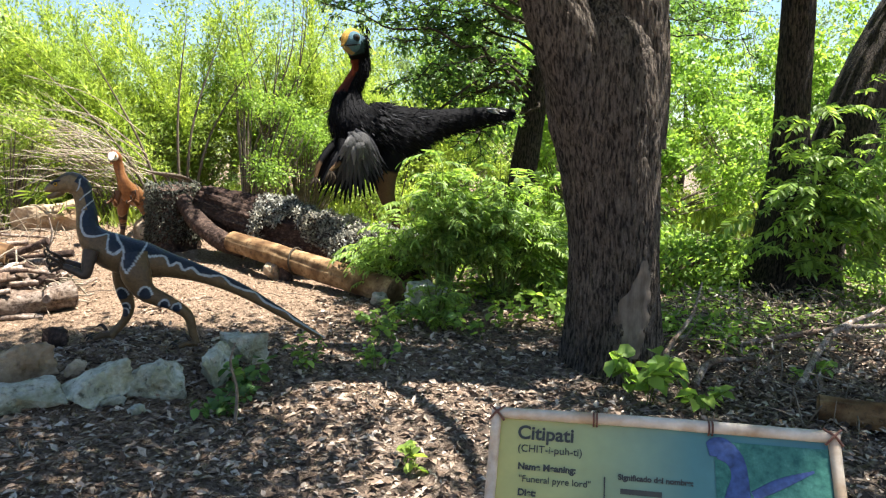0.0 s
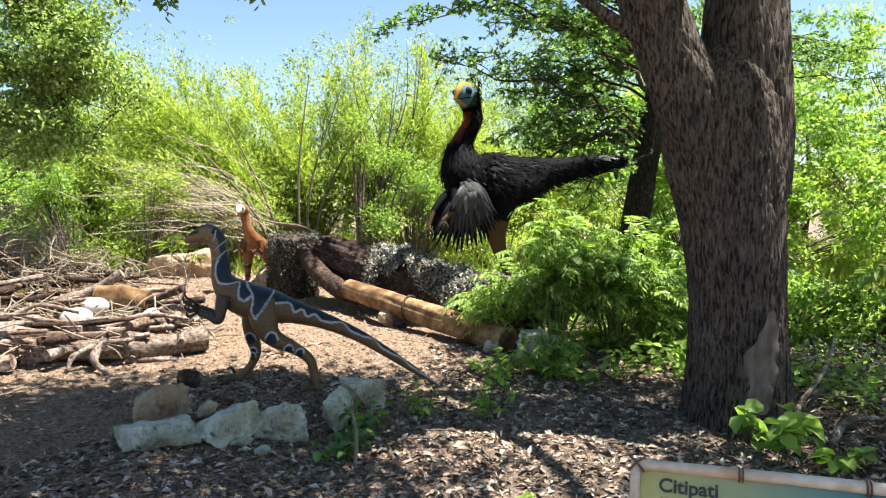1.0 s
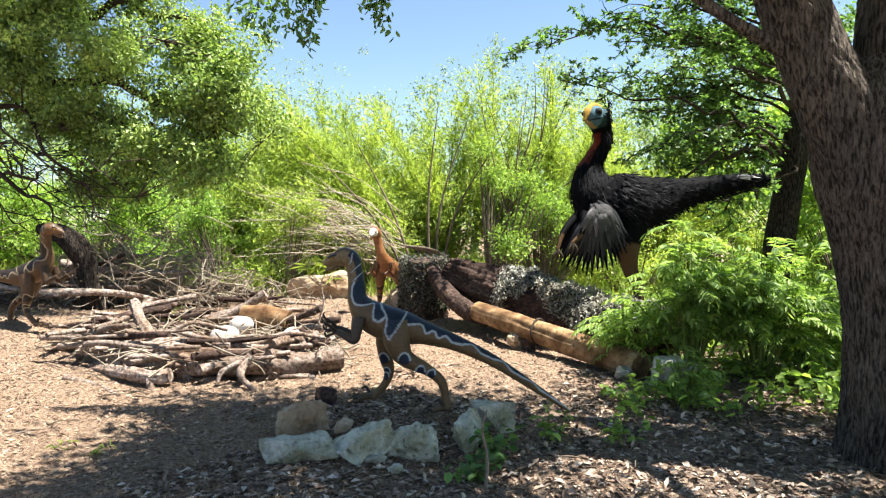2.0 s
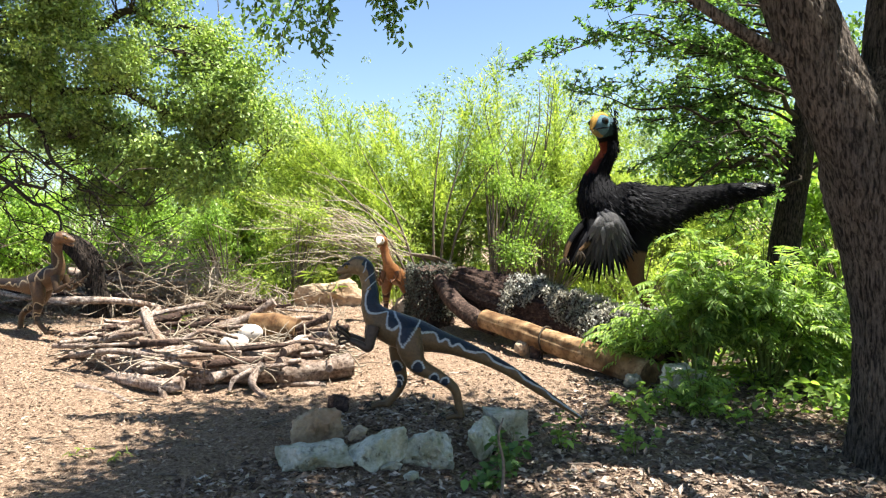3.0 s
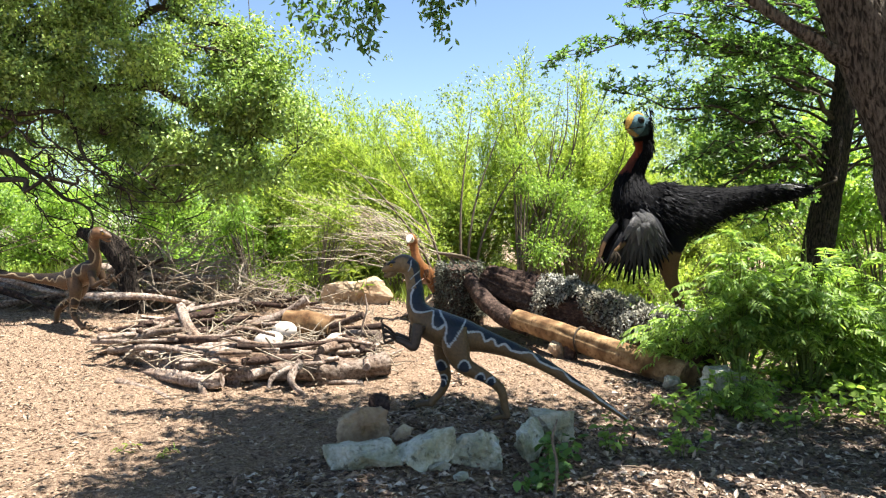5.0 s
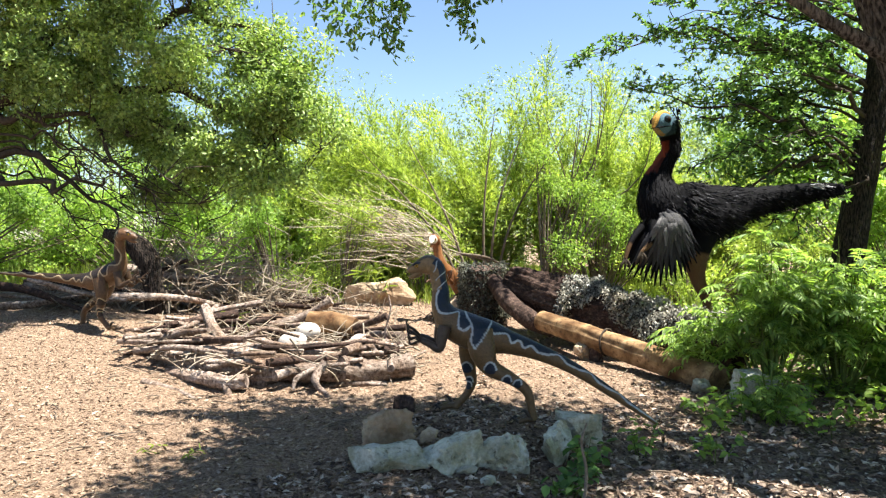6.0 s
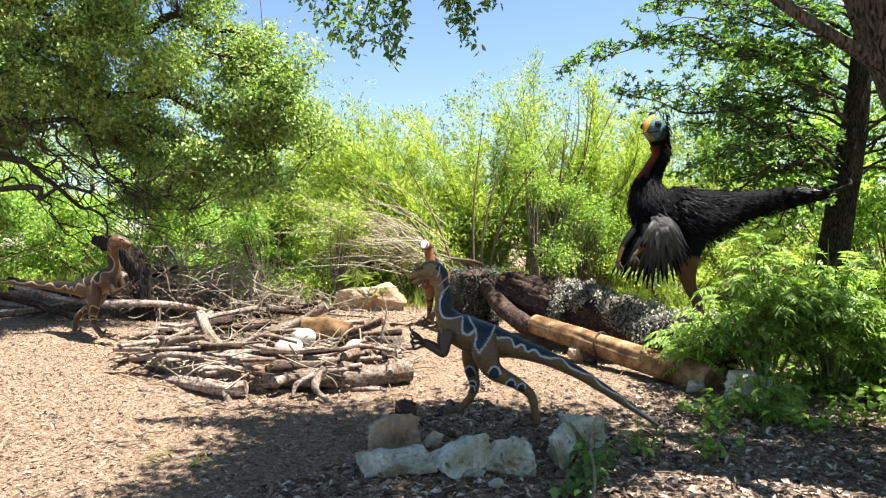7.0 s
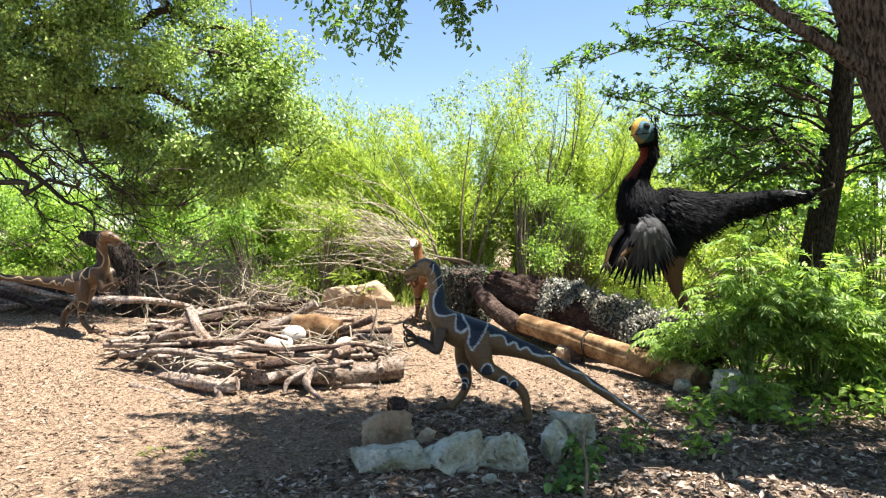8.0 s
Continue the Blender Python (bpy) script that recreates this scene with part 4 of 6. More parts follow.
def raptor(place, turn, size, tail, head, back, line, under, face, label, seed=0, snout=None, dark=0.0):
    """A slim two-legged dinosaur figure that looks along -x before it is turned; one mesh with its paint scheme."""
    geo = Geo()
    back, line, under, face = (np.array(c) for c in (back, line, under, face))
    spine = [*head, (-0.385, 0.03, 0.82, 0.078), (-0.31, 0.02, 0.715, 0.118), (-0.17, 0, 0.645, 0.132), (-0.02, 0, 0.6, 0.122), *tail]
    rings = 420
    v, f, way, ang = tube(spine, 84, rings, 0.006, seed, side=(0, -1, 0))
    a = np.minimum(ang, 2 * np.pi - ang)
    ph = np.where(ang > np.pi, 0.0, 0.012)
    full = curve_points(spine, rings)
    run = np.r_[0, np.cumsum(np.linalg.norm(np.diff(full[:, :3], axis=0), axis=1))]
    u = np.interp(way, np.linspace(0, 1, rings), run / run[-1])
    # the edge of the dark saddle patches, as the angle from the back along the spine
    us = np.array([0, 0.1, 0.17, 0.2, 0.225, 0.25, 0.27, 0.285, 0.3, 0.325, 0.345, 0.36, 0.372, 0.39, 0.405, 0.43, 0.455, 0.475, 0.495, 0.515, 0.535, 0.555, 0.58, 0.61, 0.645, 0.68, 0.72, 0.755, 0.79, 0.83, 0.865, 0.9, 0.94, 1])
    bs = np.array([0.9, 1.2, 1.5, 2.1, 2.0, 1.75, 1.0, 0.5, 0.75, 1.55, 1.5, 0.95, 0.45, 0.9, 1.2, 1.2, 0.9, 0.75, 1.6, 0.95, 1.65, 0.9, 1.5, 1.45, 0.55, 1.3, 1.3, 0.5, 1.25, 1.2, 0.5, 1.2, 1.1, 0.5])
    fine = np.linspace(0, 1, 1200)
    soft = np.convolve(np.pad(np.interp(fine, us, bs), 9, mode="edge"), np.ones(19) / 19, mode="valid")

    def edge(w):
        return np.interp(w + ph, fine, soft) + 0.07 * np.sin(60 * w + seed) + dark
    b = edge(u)
    rad = np.interp(way, np.linspace(0, 1, rings), full[:, 3])
    slope = (edge(u + 0.003) - edge(u - 0.003)) / (0.006 * run[-1])
    gap = np.abs(a - b) * rad / np.sqrt(1 + (rad * slope) ** 2)
    c = np.where((a < b)[:, None], back, under * np.where(a > 2.4, 1.25, 1.0)[:, None])
    c = np.where((gap < np.where(u < 0.6, 0.0085, 0.0075))[:, None], line, c)
    # the strap of dark paint that runs from the back down over the hip
    c = hip_strap(v, c, back, line, (a < 2.3) & (u > 0.25))
    # thin bands on the neck
    bands = (np.abs(tri(u * 17 + 0.3 * np.cos(ang))) < 0.12) & (u > 0.09) & (u < 0.17) & (a < 1.9)
    c = np.where((u < 0.17)[:, None], np.where(bands[:, None], line, np.where((a < 1.3)[:, None], back * 1.1, face)), c)
    c = np.where((u < 0.085)[:, None], np.where((a < 0.8)[:, None], 0.5 * back + 0.5 * face, face * 1.15), c)
    if snout is not None:
        c = np.where((u < 0.06)[:, None], np.array(snout), c)
    geo.add(v, f, c)
    h0, h1 = np.array(head[0]), np.array(head[2])
    d = unit(h0[:3] - h1[:3])
    side = unit(np.cross(d, np.array([0, 0, 1.0])))
    jaw0, jaw1 = h1[:3] + np.array([0, 0, -0.035]), h0[:3] + np.array([0.012, 0, -0.045])
    v, f, *_ = tube([(*jaw0, 0.034), (*((jaw0 + jaw1) / 2 + np.array([0, 0, -0.008])), 0.024), (*jaw1, 0.011)], 14, 14)
    geo.add(v, f, face)
    for s in (-1, 1):
        e = h1[:3] * 0.75 + h0[:3] * 0.25 + side * s * 0.05 + np.array([0, 0, 0.018])
        geo.add(*ball(e, (0.014, 0.014, 0.014)), (0.35, 0.2, 0.02))
        geo.add(*ball(e + side * s * 0.008, (0.007, 0.007, 0.009)), (0.01, 0.01, 0.01))
        v, f, *_ = tube([(*(e + d * 0.03 + np.array([0, 0, 0.012])), 0.006), (*(e + np.array([0, 0, 0.02])), 0.009), (*(e - d * 0.035 + np.array([0, 0, 0.012])), 0.006)], 8, 8)
        geo.add(v, f, back)
    # legs: the one on -y stretched back, the other forward
    for s, row in ((-1, [(-0.1, -0.07, 0.66, 0.1), (-0.085, -0.11, 0.52, 0.098), (-0.025, -0.13, 0.4, 0.068), (0.13, -0.15, 0.315, 0.045), (0.235, -0.15, 0.225, 0.036), (0.265, -0.15, 0.1, 0.03), (0.275, -0.15, 0.02, 0.036)]),
                   (1, [(-0.16, 0.09, 0.62, 0.09), (-0.19, 0.12, 0.48, 0.075), (-0.19, 0.13, 0.36, 0.055), (-0.17, 0.14, 0.25, 0.04), (-0.2, 0.14, 0.16, 0.031), (-0.27, 0.14, 0.08, 0.03), (-0.3, 0.14, 0.05, 0.034)])):
        v, f, way, ang = tube(row, 48, 160, 0.012, seed + 2)
        c = np.broadcast_to(under * 0.95, v.shape)
        if s < 0:
            c = hip_strap(v, c, back, line, np.full(len(v), True))
        for k, (w, r) in enumerate(((0.35, 0.043), (0.47, 0.034), (0.58, 0.03))):
            mid = curve_points(row, 100)[int(100 * w), :3] + np.array([-0.02, 0, 0.012 * (-1) ** k])
            d = np.hypot(v[:, 0] - mid[0], v[:, 2] - mid[2]) * (1 + 0.07 * np.sin(3 * np.arctan2(v[:, 2] - mid[2], v[:, 0] - mid[0]) + k))
            c = np.where((d < r)[:, None], back, c)
            c = np.where(((np.abs(d - r) < 0.006) & (v[:, 2] > mid[2] - 0.3 * r))[:, None], line, c)
        geo.add(v, f, c)
        x, y, z, _ = row[-1]
        for k, (dx, dy) in enumerate(((-0.13, 0), (-0.11, 0.055), (-0.11, -0.055))):
            v, f, *_ = tube([(x + 0.01, y, z + 0.005, 0.026), (x + dx * 0.5, y + dy * 0.6, z + 0.012, 0.022), (x + dx, y + dy, z - 0.005, 0.016)], 10, 10)
            geo.add(v, f, under * 0.7)
            v, f, *_ = tube([(x + dx, y + dy, z, 0.012), (x + dx - 0.02, y + dy, z + 0.012, 0.009), (x + dx - 0.045, y + dy, z - 0.012, 0.002)], 8, 8)
            geo.add(v, f, (0.03, 0.025, 0.02))
        v, f, *_ = tube([(x - 0.03, y + 0.03 * s, z + 0.03, 0.014), (x - 0.06, y + 0.04 * s, z + 0.075, 0.011), (x - 0.1, y + 0.04 * s, z + 0.06, 0.002)], 8, 9)
        geo.add(v, f, (0.03, 0.025, 0.02))
    # arms with three hooked fingers
    for s, dx in ((-1, 0.0), (1, -0.03)):
        sh = np.array([-0.36 + dx, 0.1 * s, 0.7])
        el, wr = sh + np.array([-0.04, 0.03 * s, -0.16]), sh + np.array([-0.17, 0.02 * s, -0.1])
        v, f, *_ = tube([(*sh, 0.05), (*((sh + el) / 2), 0.043), (*el, 0.033), (*((el + wr) / 2), 0.027), (*wr, 0.022)], 16, 30, 0.02)
        geo.add(v, f, 0.5 * back + 0.45 * under)
        for k, (ey, ez) in enumerate(((-0.05, 0.05), (0.0, 0.0), (0.05, -0.045))):
            a0 = wr + np.array([-0.045, ey * 0.8, ez * 0.8 + 0.015])
            a1 = a0 + np.array([-0.042, ey * 0.3, 0.004 + ez * 0.5])
            v, f, *_ = tube([(*wr, 0.013), (*a0, 0.011), (*a1, 0.009)], 9, 10)
            geo.add(v, f, 0.4 * back + 0.3 * under)
            v, f, *_ = tube([(*a1, 0.01), (*(a1 + np.array([-0.01, 0, 0.03])), 0.007), (*(a1 + np.array([0.012, 0, 0.05])), 0.001)], 7, 8)
            geo.add(v, f, (0.03, 0.025, 0.02))
    ob = thing("dinosaur_statue", label, "statue", place, group="small dinosaur statues", data=geo.mesh("dinosaur_statue", SKIN, True, True))
    ob.rotation_euler = (0, 0, radians(turn))
    ob.scale = (size, size, size)
    return ob


SKIN = paint_material("statue_skin", 0.36)
PLUMAGE = paint_material("statue_plumage", 0.8, 90, 0.5, fur=True)
HEAD = [(-0.65, 0.1, 1.095, 0.014), (-0.61, 0.1, 1.112, 0.036), (-0.55, 0.1, 1.13, 0.056), (-0.485, 0.1, 1.145, 0.075), (-0.43, 0.09, 1.11, 0.07), (-0.412, 0.08, 1.04, 0.06), (-0.395, 0.06, 0.94, 0.066)]
NEAR_TAIL = [(0.14, 0, 0.555, 0.085), (0.36, -0.01, 0.478, 0.06), (0.62, -0.02, 0.35, 0.045), (0.92, -0.03, 0.15, 0.031), (1.19, -0.04, -0.04, 0.012)]
FLAT_TAIL = [(0.14, 0, 0.6, 0.085), (0.36, 0.02, 0.62, 0.06), (0.62, 0.04, 0.65, 0.045), (0.92, 0.08, 0.68, 0.031), (1.19, 0.12, 0.7, 0.012)]
raptor((-0.4, 5.5, 0.245), 0, 1.0, NEAR_TAIL, HEAD, (0.012, 0.019, 0.034), (0.33, 0.36, 0.38), (0.115, 0.074, 0.038), (0.16, 0.108, 0.056),
       "slim dinosaur statue, dark blue back with pale wavy lines")
raptor((-4.85, 8.1, gz(-4.85, 8.1) - 0.01), 172, 0.95, FLAT_TAIL, HEAD, (0.022, 0.016, 0.013), (0.28, 0.22, 0.14), (0.085, 0.05, 0.027), (0.115, 0.064, 0.034),
       "slim dinosaur statue, brown with dark cream-edged patches", 3, dark=0.25)
raptor((-0.95, 11.2, gz(-0.95, 11.2) - 0.01), 78, 1.06, FLAT_TAIL, HEAD, (0.05, 0.022, 0.012), (0.24, 0.14, 0.07), (0.2, 0.085, 0.033), (0.19, 0.08, 0.033),
       "small upright dinosaur statue, rusty orange with a white snout", 5, snout=(0.65, 0.62, 0.55))


def feathered_giant():
    g = np.random.default_rng(50)
    geo = Geo()
    o = np.array([2.1, 9.3, gz(2.1, 9.3)])
    black, grey, tan = np.array((0.0035, 0.0035, 0.0045)), np.array((0.09, 0.09, 0.1)), np.array((0.1, 0.06, 0.032))
    spine = [(1.76, 9.18, 3.0, 0.06), (1.8, 9.2, 2.93, 0.145), (1.86, 9.24, 2.8, 0.13), (1.87, 9.26, 2.62, 0.105), (1.77, 9.28, 2.42, 0.12), (1.72, 9.3, 2.22, 0.2), (1.8, 9.3, 1.98, 0.34), (2.08, 9.3, 1.83, 0.41), (2.5, 9.3, 1.87, 0.31), (2.85, 9.3, 1.95, 0.2), (3.25, 9.3, 2.03, 0.145), (3.65, 9.3, 2.09, 0.1), (3.98, 9.3, 2.12, 0.045)]
    v, f, way, ang = tube([(*(np.array(q[:3]) - o), q[3]) for q in spine], 48, 160, 0.03, 1, side=(0, -1, 0))
    z = v[:, 2] + o[2]
    x = v[:, 0] + o[0]
    c = np.broadcast_to(black, (len(v), 3)).copy()
    red = (z > 2.34) & (z < 2.72) & (np.cos(ang) < -0.35) & (way < 0.45)
    c[red] = (0.12, 0.03, 0.018)
    blue = way < 0.16
    c[blue] = np.array((0.05, 0.095, 0.12))
    c[(way < 0.19) & (x > 1.9)] = black
    geo.add(v, f, c)
    # shaggy coat: strands that lie back over the body
    body = np.where((way > 0.2) & (way < 0.985) & ~red)[0]
    i = np.r_[g.choice(body, 10000), g.choice(body[way[body] < 0.62], 9000)]
    rows = curve_points([(*(np.array(q[:3]) - o), q[3]) for q in spine], 400)
    t = np.gradient(rows[:, :3], axis=0)
    tang = unit(t[np.minimum((way[i] * 399).astype(int), 399)])
    mid = rows[np.minimum((way[i] * 399).astype(int), 399), :3]
    out = unit(v[i] - mid)
    d = tang * 0.8 + out * 0.32 + np.array([0, 0, -0.45]) + g.normal(0, 0.16, (len(i), 3))
    L = g.uniform(0.05, 0.2, len(i)) * np.where(way[i] < 0.4, 0.6, np.where(way[i] > 0.7, 0.55, 1.0))
    bv, bf = blades(v[i] - out * 0.012 + tang * g.uniform(-0.05, 0.05, (len(i), 1)) + g.normal(0, 0.008, (len(i), 3)), d, L, 0.009, g, face=out, spread=0.5)
    # random grey strands, more of them up the shoulder: sheen put into the colour
    shade = (g.uniform(0, 1, len(i)) ** 5 * np.where((way[i] > 0.42) & (way[i] < 0.68) & (out[:, 2] > -0.1), 0.85, 0.25))[:, None]
    geo.add(bv, bf, np.repeat(black * (1 - shade) + grey * shade, 4, 0))

    def fan(root, tips, width, tint):
        for k, e in enumerate(tips):
            r0, e = np.array(root) - o + g.normal(0, 0.03, 3), np.array(e) - o
            m = (r0 + e) / 2 + np.array([0.0, -0.06, 0.05])
            q = curve_points([(*r0, 0.3), (*m, 1.0), (*e, 0.15)], 9)
            dirs = unit(np.gradient(q[:, :3], axis=0))
            sd = unit(np.cross(dirs, np.array([0.1, -1, 0.25])))
            w = (q[:, 3] * width)[:, None]
            lift = np.array([0, -0.012, 0])
            vv = np.stack([q[:, :3] - sd * w, q[:, :3] + lift, q[:, :3] + sd * w], 1).reshape(-1, 3)
            a = np.arange(8)[:, None] * 3
            ff = np.concatenate([np.concatenate([a, a + 1, a + 4, a + 3], 1), np.concatenate([a + 1, a + 2, a + 5, a + 4], 1)])
            geo.add(vv, ff, tint * g.uniform(0.6, 1.3))
    root = (1.69, 8.86, 1.79)
    for layer, (n, reach, tint) in enumerate(((19, 1.0, black * 1.6), (17, 0.86, np.array((0.03, 0.03, 0.034))), (15, 0.66, np.array((0.05, 0.05, 0.054))), (14, 0.42, np.array((0.1, 0.098, 0.1))))):
        tips = []
        for k in range(n):
            a = radians(-126 + 84 * k / (n - 1)) if layer < 3 else radians(-132 + 96 * k / (n - 1))
            L = reach * 0.8 * (1 - 0.25 * ((k / (n - 1)) - 0.25) ** 2 * 2) * g.uniform(0.93, 1.05)
            tips.append((root[0] + L * math.cos(a), root[1] - 0.06 * layer + 0.02 * g.normal(), root[2] + L * math.sin(a)))
        fan((root[0], root[1] - 0.04 * layer, root[2]), tips, 0.044, tint)
    tips = [(1.26 + 0.028 * k, 9.15, 1.16 + 0.02 * abs(k - 4)) for k in range(10)]
    fan((1.5, 9.1, 1.75), tips, 0.035, black * 1.5)
    for a, b, c1 in (((1.46, 9.0, 1.68), (1.3, 8.86, 1.5), (1.22, 8.8, 1.3)), ((1.55, 8.82, 1.74), (1.5, 8.7, 1.5), (1.38, 8.66, 1.38))):
        v, f, *_ = tube([(*(np.array(a) - o), 0.045), (*(np.array(b) - o), 0.034), (*(np.array(c1) - o), 0.022)], 12, 16)
        geo.add(v, f, np.where((np.arange(len(v)) < 110)[:, None], black, tan))
        for dx in (-0.05, 0, 0.05):
            e = np.array(c1) - o
            v, f, *_ = tube([(*e, 0.02), (*(e + np.array([dx, -0.02, -0.08])), 0.016), (*(e + np.array([dx - 0.03, -0.01, -0.16])), 0.003)], 8, 10)
            geo.add(v, f, (0.05, 0.04, 0.03))
    # legs
    for dx, dy in ((0.0, -0.2), (0.12, 0.2)):
        row = [(2.2 + dx, 9.3 + dy, 1.6, 0.2), (2.12 + dx, 9.28 + dy, 1.3, 0.15), (2.16 + dx, 9.3 + dy, 1.0, 0.085), (2.27 + dx, 9.32 + dy, 0.72, 0.06), (2.2 + dx, 9.3 + dy, 0.42, 0.055), (2.12 + dx, 9.28 + dy, o[2] + 0.04, 0.06)]
        v, f, way, _ = tube([(*(np.array(q[:3]) - o), q[3]) for q in row], 20, 40, 0.04)
        geo.add(v, f, np.where((way < 0.16)[:, None], black, tan))
        for dy2, L in ((-0.1, 0.24), (0, 0.3), (0.1, 0.24)):
            e = np.array([2.1 + dx, 9.28 + dy, o[2] + 0.035]) - o
            v, f, *_ = tube([(*e, 0.05), (*(e + np.array([-L * 0.6, dy2 * 0.7, 0.01])), 0.035), (*(e + np.array([-L, dy2, -0.015])), 0.008)], 10, 12)
            geo.add(v, f, tan * 0.8)
    # head: casque, beak, eyes
    h = np.array([1.8, 9.18, 2.95]) - o
    fwd = unit(np.array([-0.72, -0.62, -0.08]))
    side = unit(np.cross(fwd, np.array([0, 0, 1.0])))
    geo.add(*ball(h + fwd * 0.05 + np.array([0, 0, -0.02]), (0.16, 0.12, 0.135), 24, 16, math.atan2(fwd[1], fwd[0])), (0.075, 0.14, 0.175))
    v, f, *_ = tube([(*(h - fwd * 0.05 + np.array([0, 0, 0.09])), 0.03), (*(h + fwd * 0.05 + np.array([0, 0, 0.115])), 0.034), (*(h + fwd * 0.14 + np.array([0, 0, 0.09])), 0.038), (*(h + fwd * 0.2 + np.array([0, 0, 0.03])), 0.044), (*(h + fwd * 0.25 + np.array([0, 0, -0.06])), 0.02)], 18, 26)
    geo.add(v, f, (0.42, 0.25, 0.06))
    v, f, *_ = tube([(*(h + fwd * 0.06 + np.array([0, 0, -0.12])), 0.05), (*(h + fwd * 0.16 + np.array([0, 0, -0.1])), 0.04), (*(h + fwd * 0.23 + np.array([0, 0, -0.085])), 0.018)], 16, 14)
    geo.add(v, f, (0.26, 0.19, 0.08))
    for s in (-1, 1):
        e = h + fwd * 0.1 + side * s * 0.1 + np.array([0, 0, 0.025])
        geo.add(*ball(e - side * s * 0.006, (0.05, 0.05, 0.048), 16, 10), (0.02, 0.03, 0.035))
        geo.add(*ball(e, (0.043, 0.043, 0.04), 16, 10), (0.2, 0.3, 0.33))
        m0 = h + fwd * 0.22 + side * s * 0.03 + np.array([0, 0, -0.065])
        m1 = h + fwd * 0.06 + side * s * 0.118 + np.array([0, 0, -0.055])
        v, f, *_ = tube([(*m0, 0.007), (*((m0 + m1) / 2 + side * s * 0.03), 0.008), (*m1, 0.005)], 6, 10)
        geo.add(v, f, (0.012, 0.012, 0.014))
        geo.add(*ball(e + side * s * 0.018 + fwd * 0.012, (0.03, 0.03, 0.03), 16, 10), (0.02, 0.015, 0.01))
    # loose crest at the nape
    n = 260
    p = np.array([1.93, 9.27, 2.92]) - o + g.normal(0, 1, (n, 3)) * np.array([0.03, 0.05, 0.13])
    bv, bf = blades(p, np.array([0.25, 0.1, -1.0]) + g.normal(0, 0.25, (n, 3)), g.uniform(0.06, 0.16, n), 0.012, g)
    geo.add(bv, bf, black)
    # pale streak at the tail's end
    n = 60
    p = np.array([3.6, 9.2, 2.14]) - o + g.normal(0, 1, (n, 3)) * np.array([0.07, 0.03, 0.015])
    bv, bf = blades(p, np.array([1, -0.1, -0.1]) + g.normal(0, 0.1, (n, 3)), 0.12, 0.012, g)
    geo.add(bv, bf, (0.35, 0.35, 0.36))
    thing("feathered_dinosaur_statue", "tall black feathered dinosaur statue, yellow beak, blue face, red throat", "statue", tuple(o), data=geo.mesh("feathered_dinosaur_statue", PLUMAGE, True, True))


feathered_giant()


# ---- stones ----
def stone(x, y, sx, sy, sz, turn, tilt, seed, mat, label, sink=0.04, name="rock", group="edging rocks"):
    """A broken block: the hull of jittered corners, cut into facets, then roughened."""
    g = np.random.default_rng(seed)
    bm = bmesh.new()
    for k in range(15):
        q = g.uniform(-1, 1, 3)
        q = q / max(abs(q)) * g.uniform(0.78, 1.0)
        bm.verts.new((q[0] * sx / 2, q[1] * sy / 2, q[2] * sz / 2))
    hull = bmesh.ops.convex_hull(bm, input=bm.verts)
    bmesh.ops.delete(bm, geom=[e for e in hull["geom_interior"] if isinstance(e, bmesh.types.BMVert)], context="VERTS")
    bmesh.ops.triangulate(bm, faces=bm.faces[:])
    for _ in range(4):
        bmesh.ops.subdivide_edges(bm, edges=[e for e in bm.edges if e.calc_length() > max(0.025, 0.05 * sx)], cuts=1)
        bmesh.ops.triangulate(bm, faces=[q for q in bm.faces if len(q.verts) > 3])
    bmesh.ops.smooth_vert(bm, verts=bm.verts[:], factor=0.35, use_axis_x=True, use_axis_y=True, use_axis_z=True)
    size = max(sx, sy, sz)
    for v in bm.verts:
        k = noise.noise(v.co * 4 / size + Vector((seed, 0, 0))) * 0.07 * size + noise.noise(v.co * 11 / size) * 0.035 * size + noise.noise(v.co * 30) * 0.009 + noise.noise(v.co * 75) * 0.004
        v.co += v.co.normalized() * k
    me = bpy.data.meshes.new(name)
    bm.to_mesh(me), bm.free()
    me.materials.append(mat)
    ob = thing(name, label, "rock", (x, y, gz(x, y) + sz / 2 - sink), group, data=me)
    ob.rotation_euler = (radians(tilt), radians(tilt * 0.4), radians(turn))
    return ob


W = "pale limestone block in the edging of the mound"
stone(-1.12, 4.76, 0.52, 0.26, 0.22, 8, 4, 1, LIMESTONE, W)
stone(-0.7, 4.84, 0.46, 0.3, 0.28, 14, -14, 32, LIMESTONE, W)
stone(-0.34, 4.9, 0.4, 0.28, 0.26, -22, -18, 33, LIMESTONE, W)
stone(-1.17, 5.22, 0.4, 0.24, 0.3, 16, -10, 24, TANSTONE, "tan upright sandstone block beside the edging", 0.05)
stone(0.0, 5.06, 0.19, 0.36, 0.3, -32, 14, 5, LIMESTONE, "pale limestone slab tilted against its neighbour")
stone(0.22, 5.4, 0.36, 0.26, 0.3, 20, 8, 6, LIMESTONE, "grey limestone block at the end of the edging", 0.05)
stone(-0.6, 4.74, 0.15, 0.12, 0.11, 0, 6, 7, LIMESTONE, "small grey stone lying before the edging", 0.03)
stone(-0.46, 4.66, 0.12, 0.1, 0.08, 40, 6, 8, LIMESTONE, "small grey stone lying before the edging", 0.03)
stone(-1.14, 6.05, 0.2, 0.16, 0.16, 0, 4, 9, DARKWOOD, "dark weathered lump of wood on the mulch", 0.03, "wood_lump", "")
stone(-0.88, 5.25, 0.16, 0.12, 0.12, 30, 6, 10, TANSTONE, "small tan stone behind the edging", 0.03)
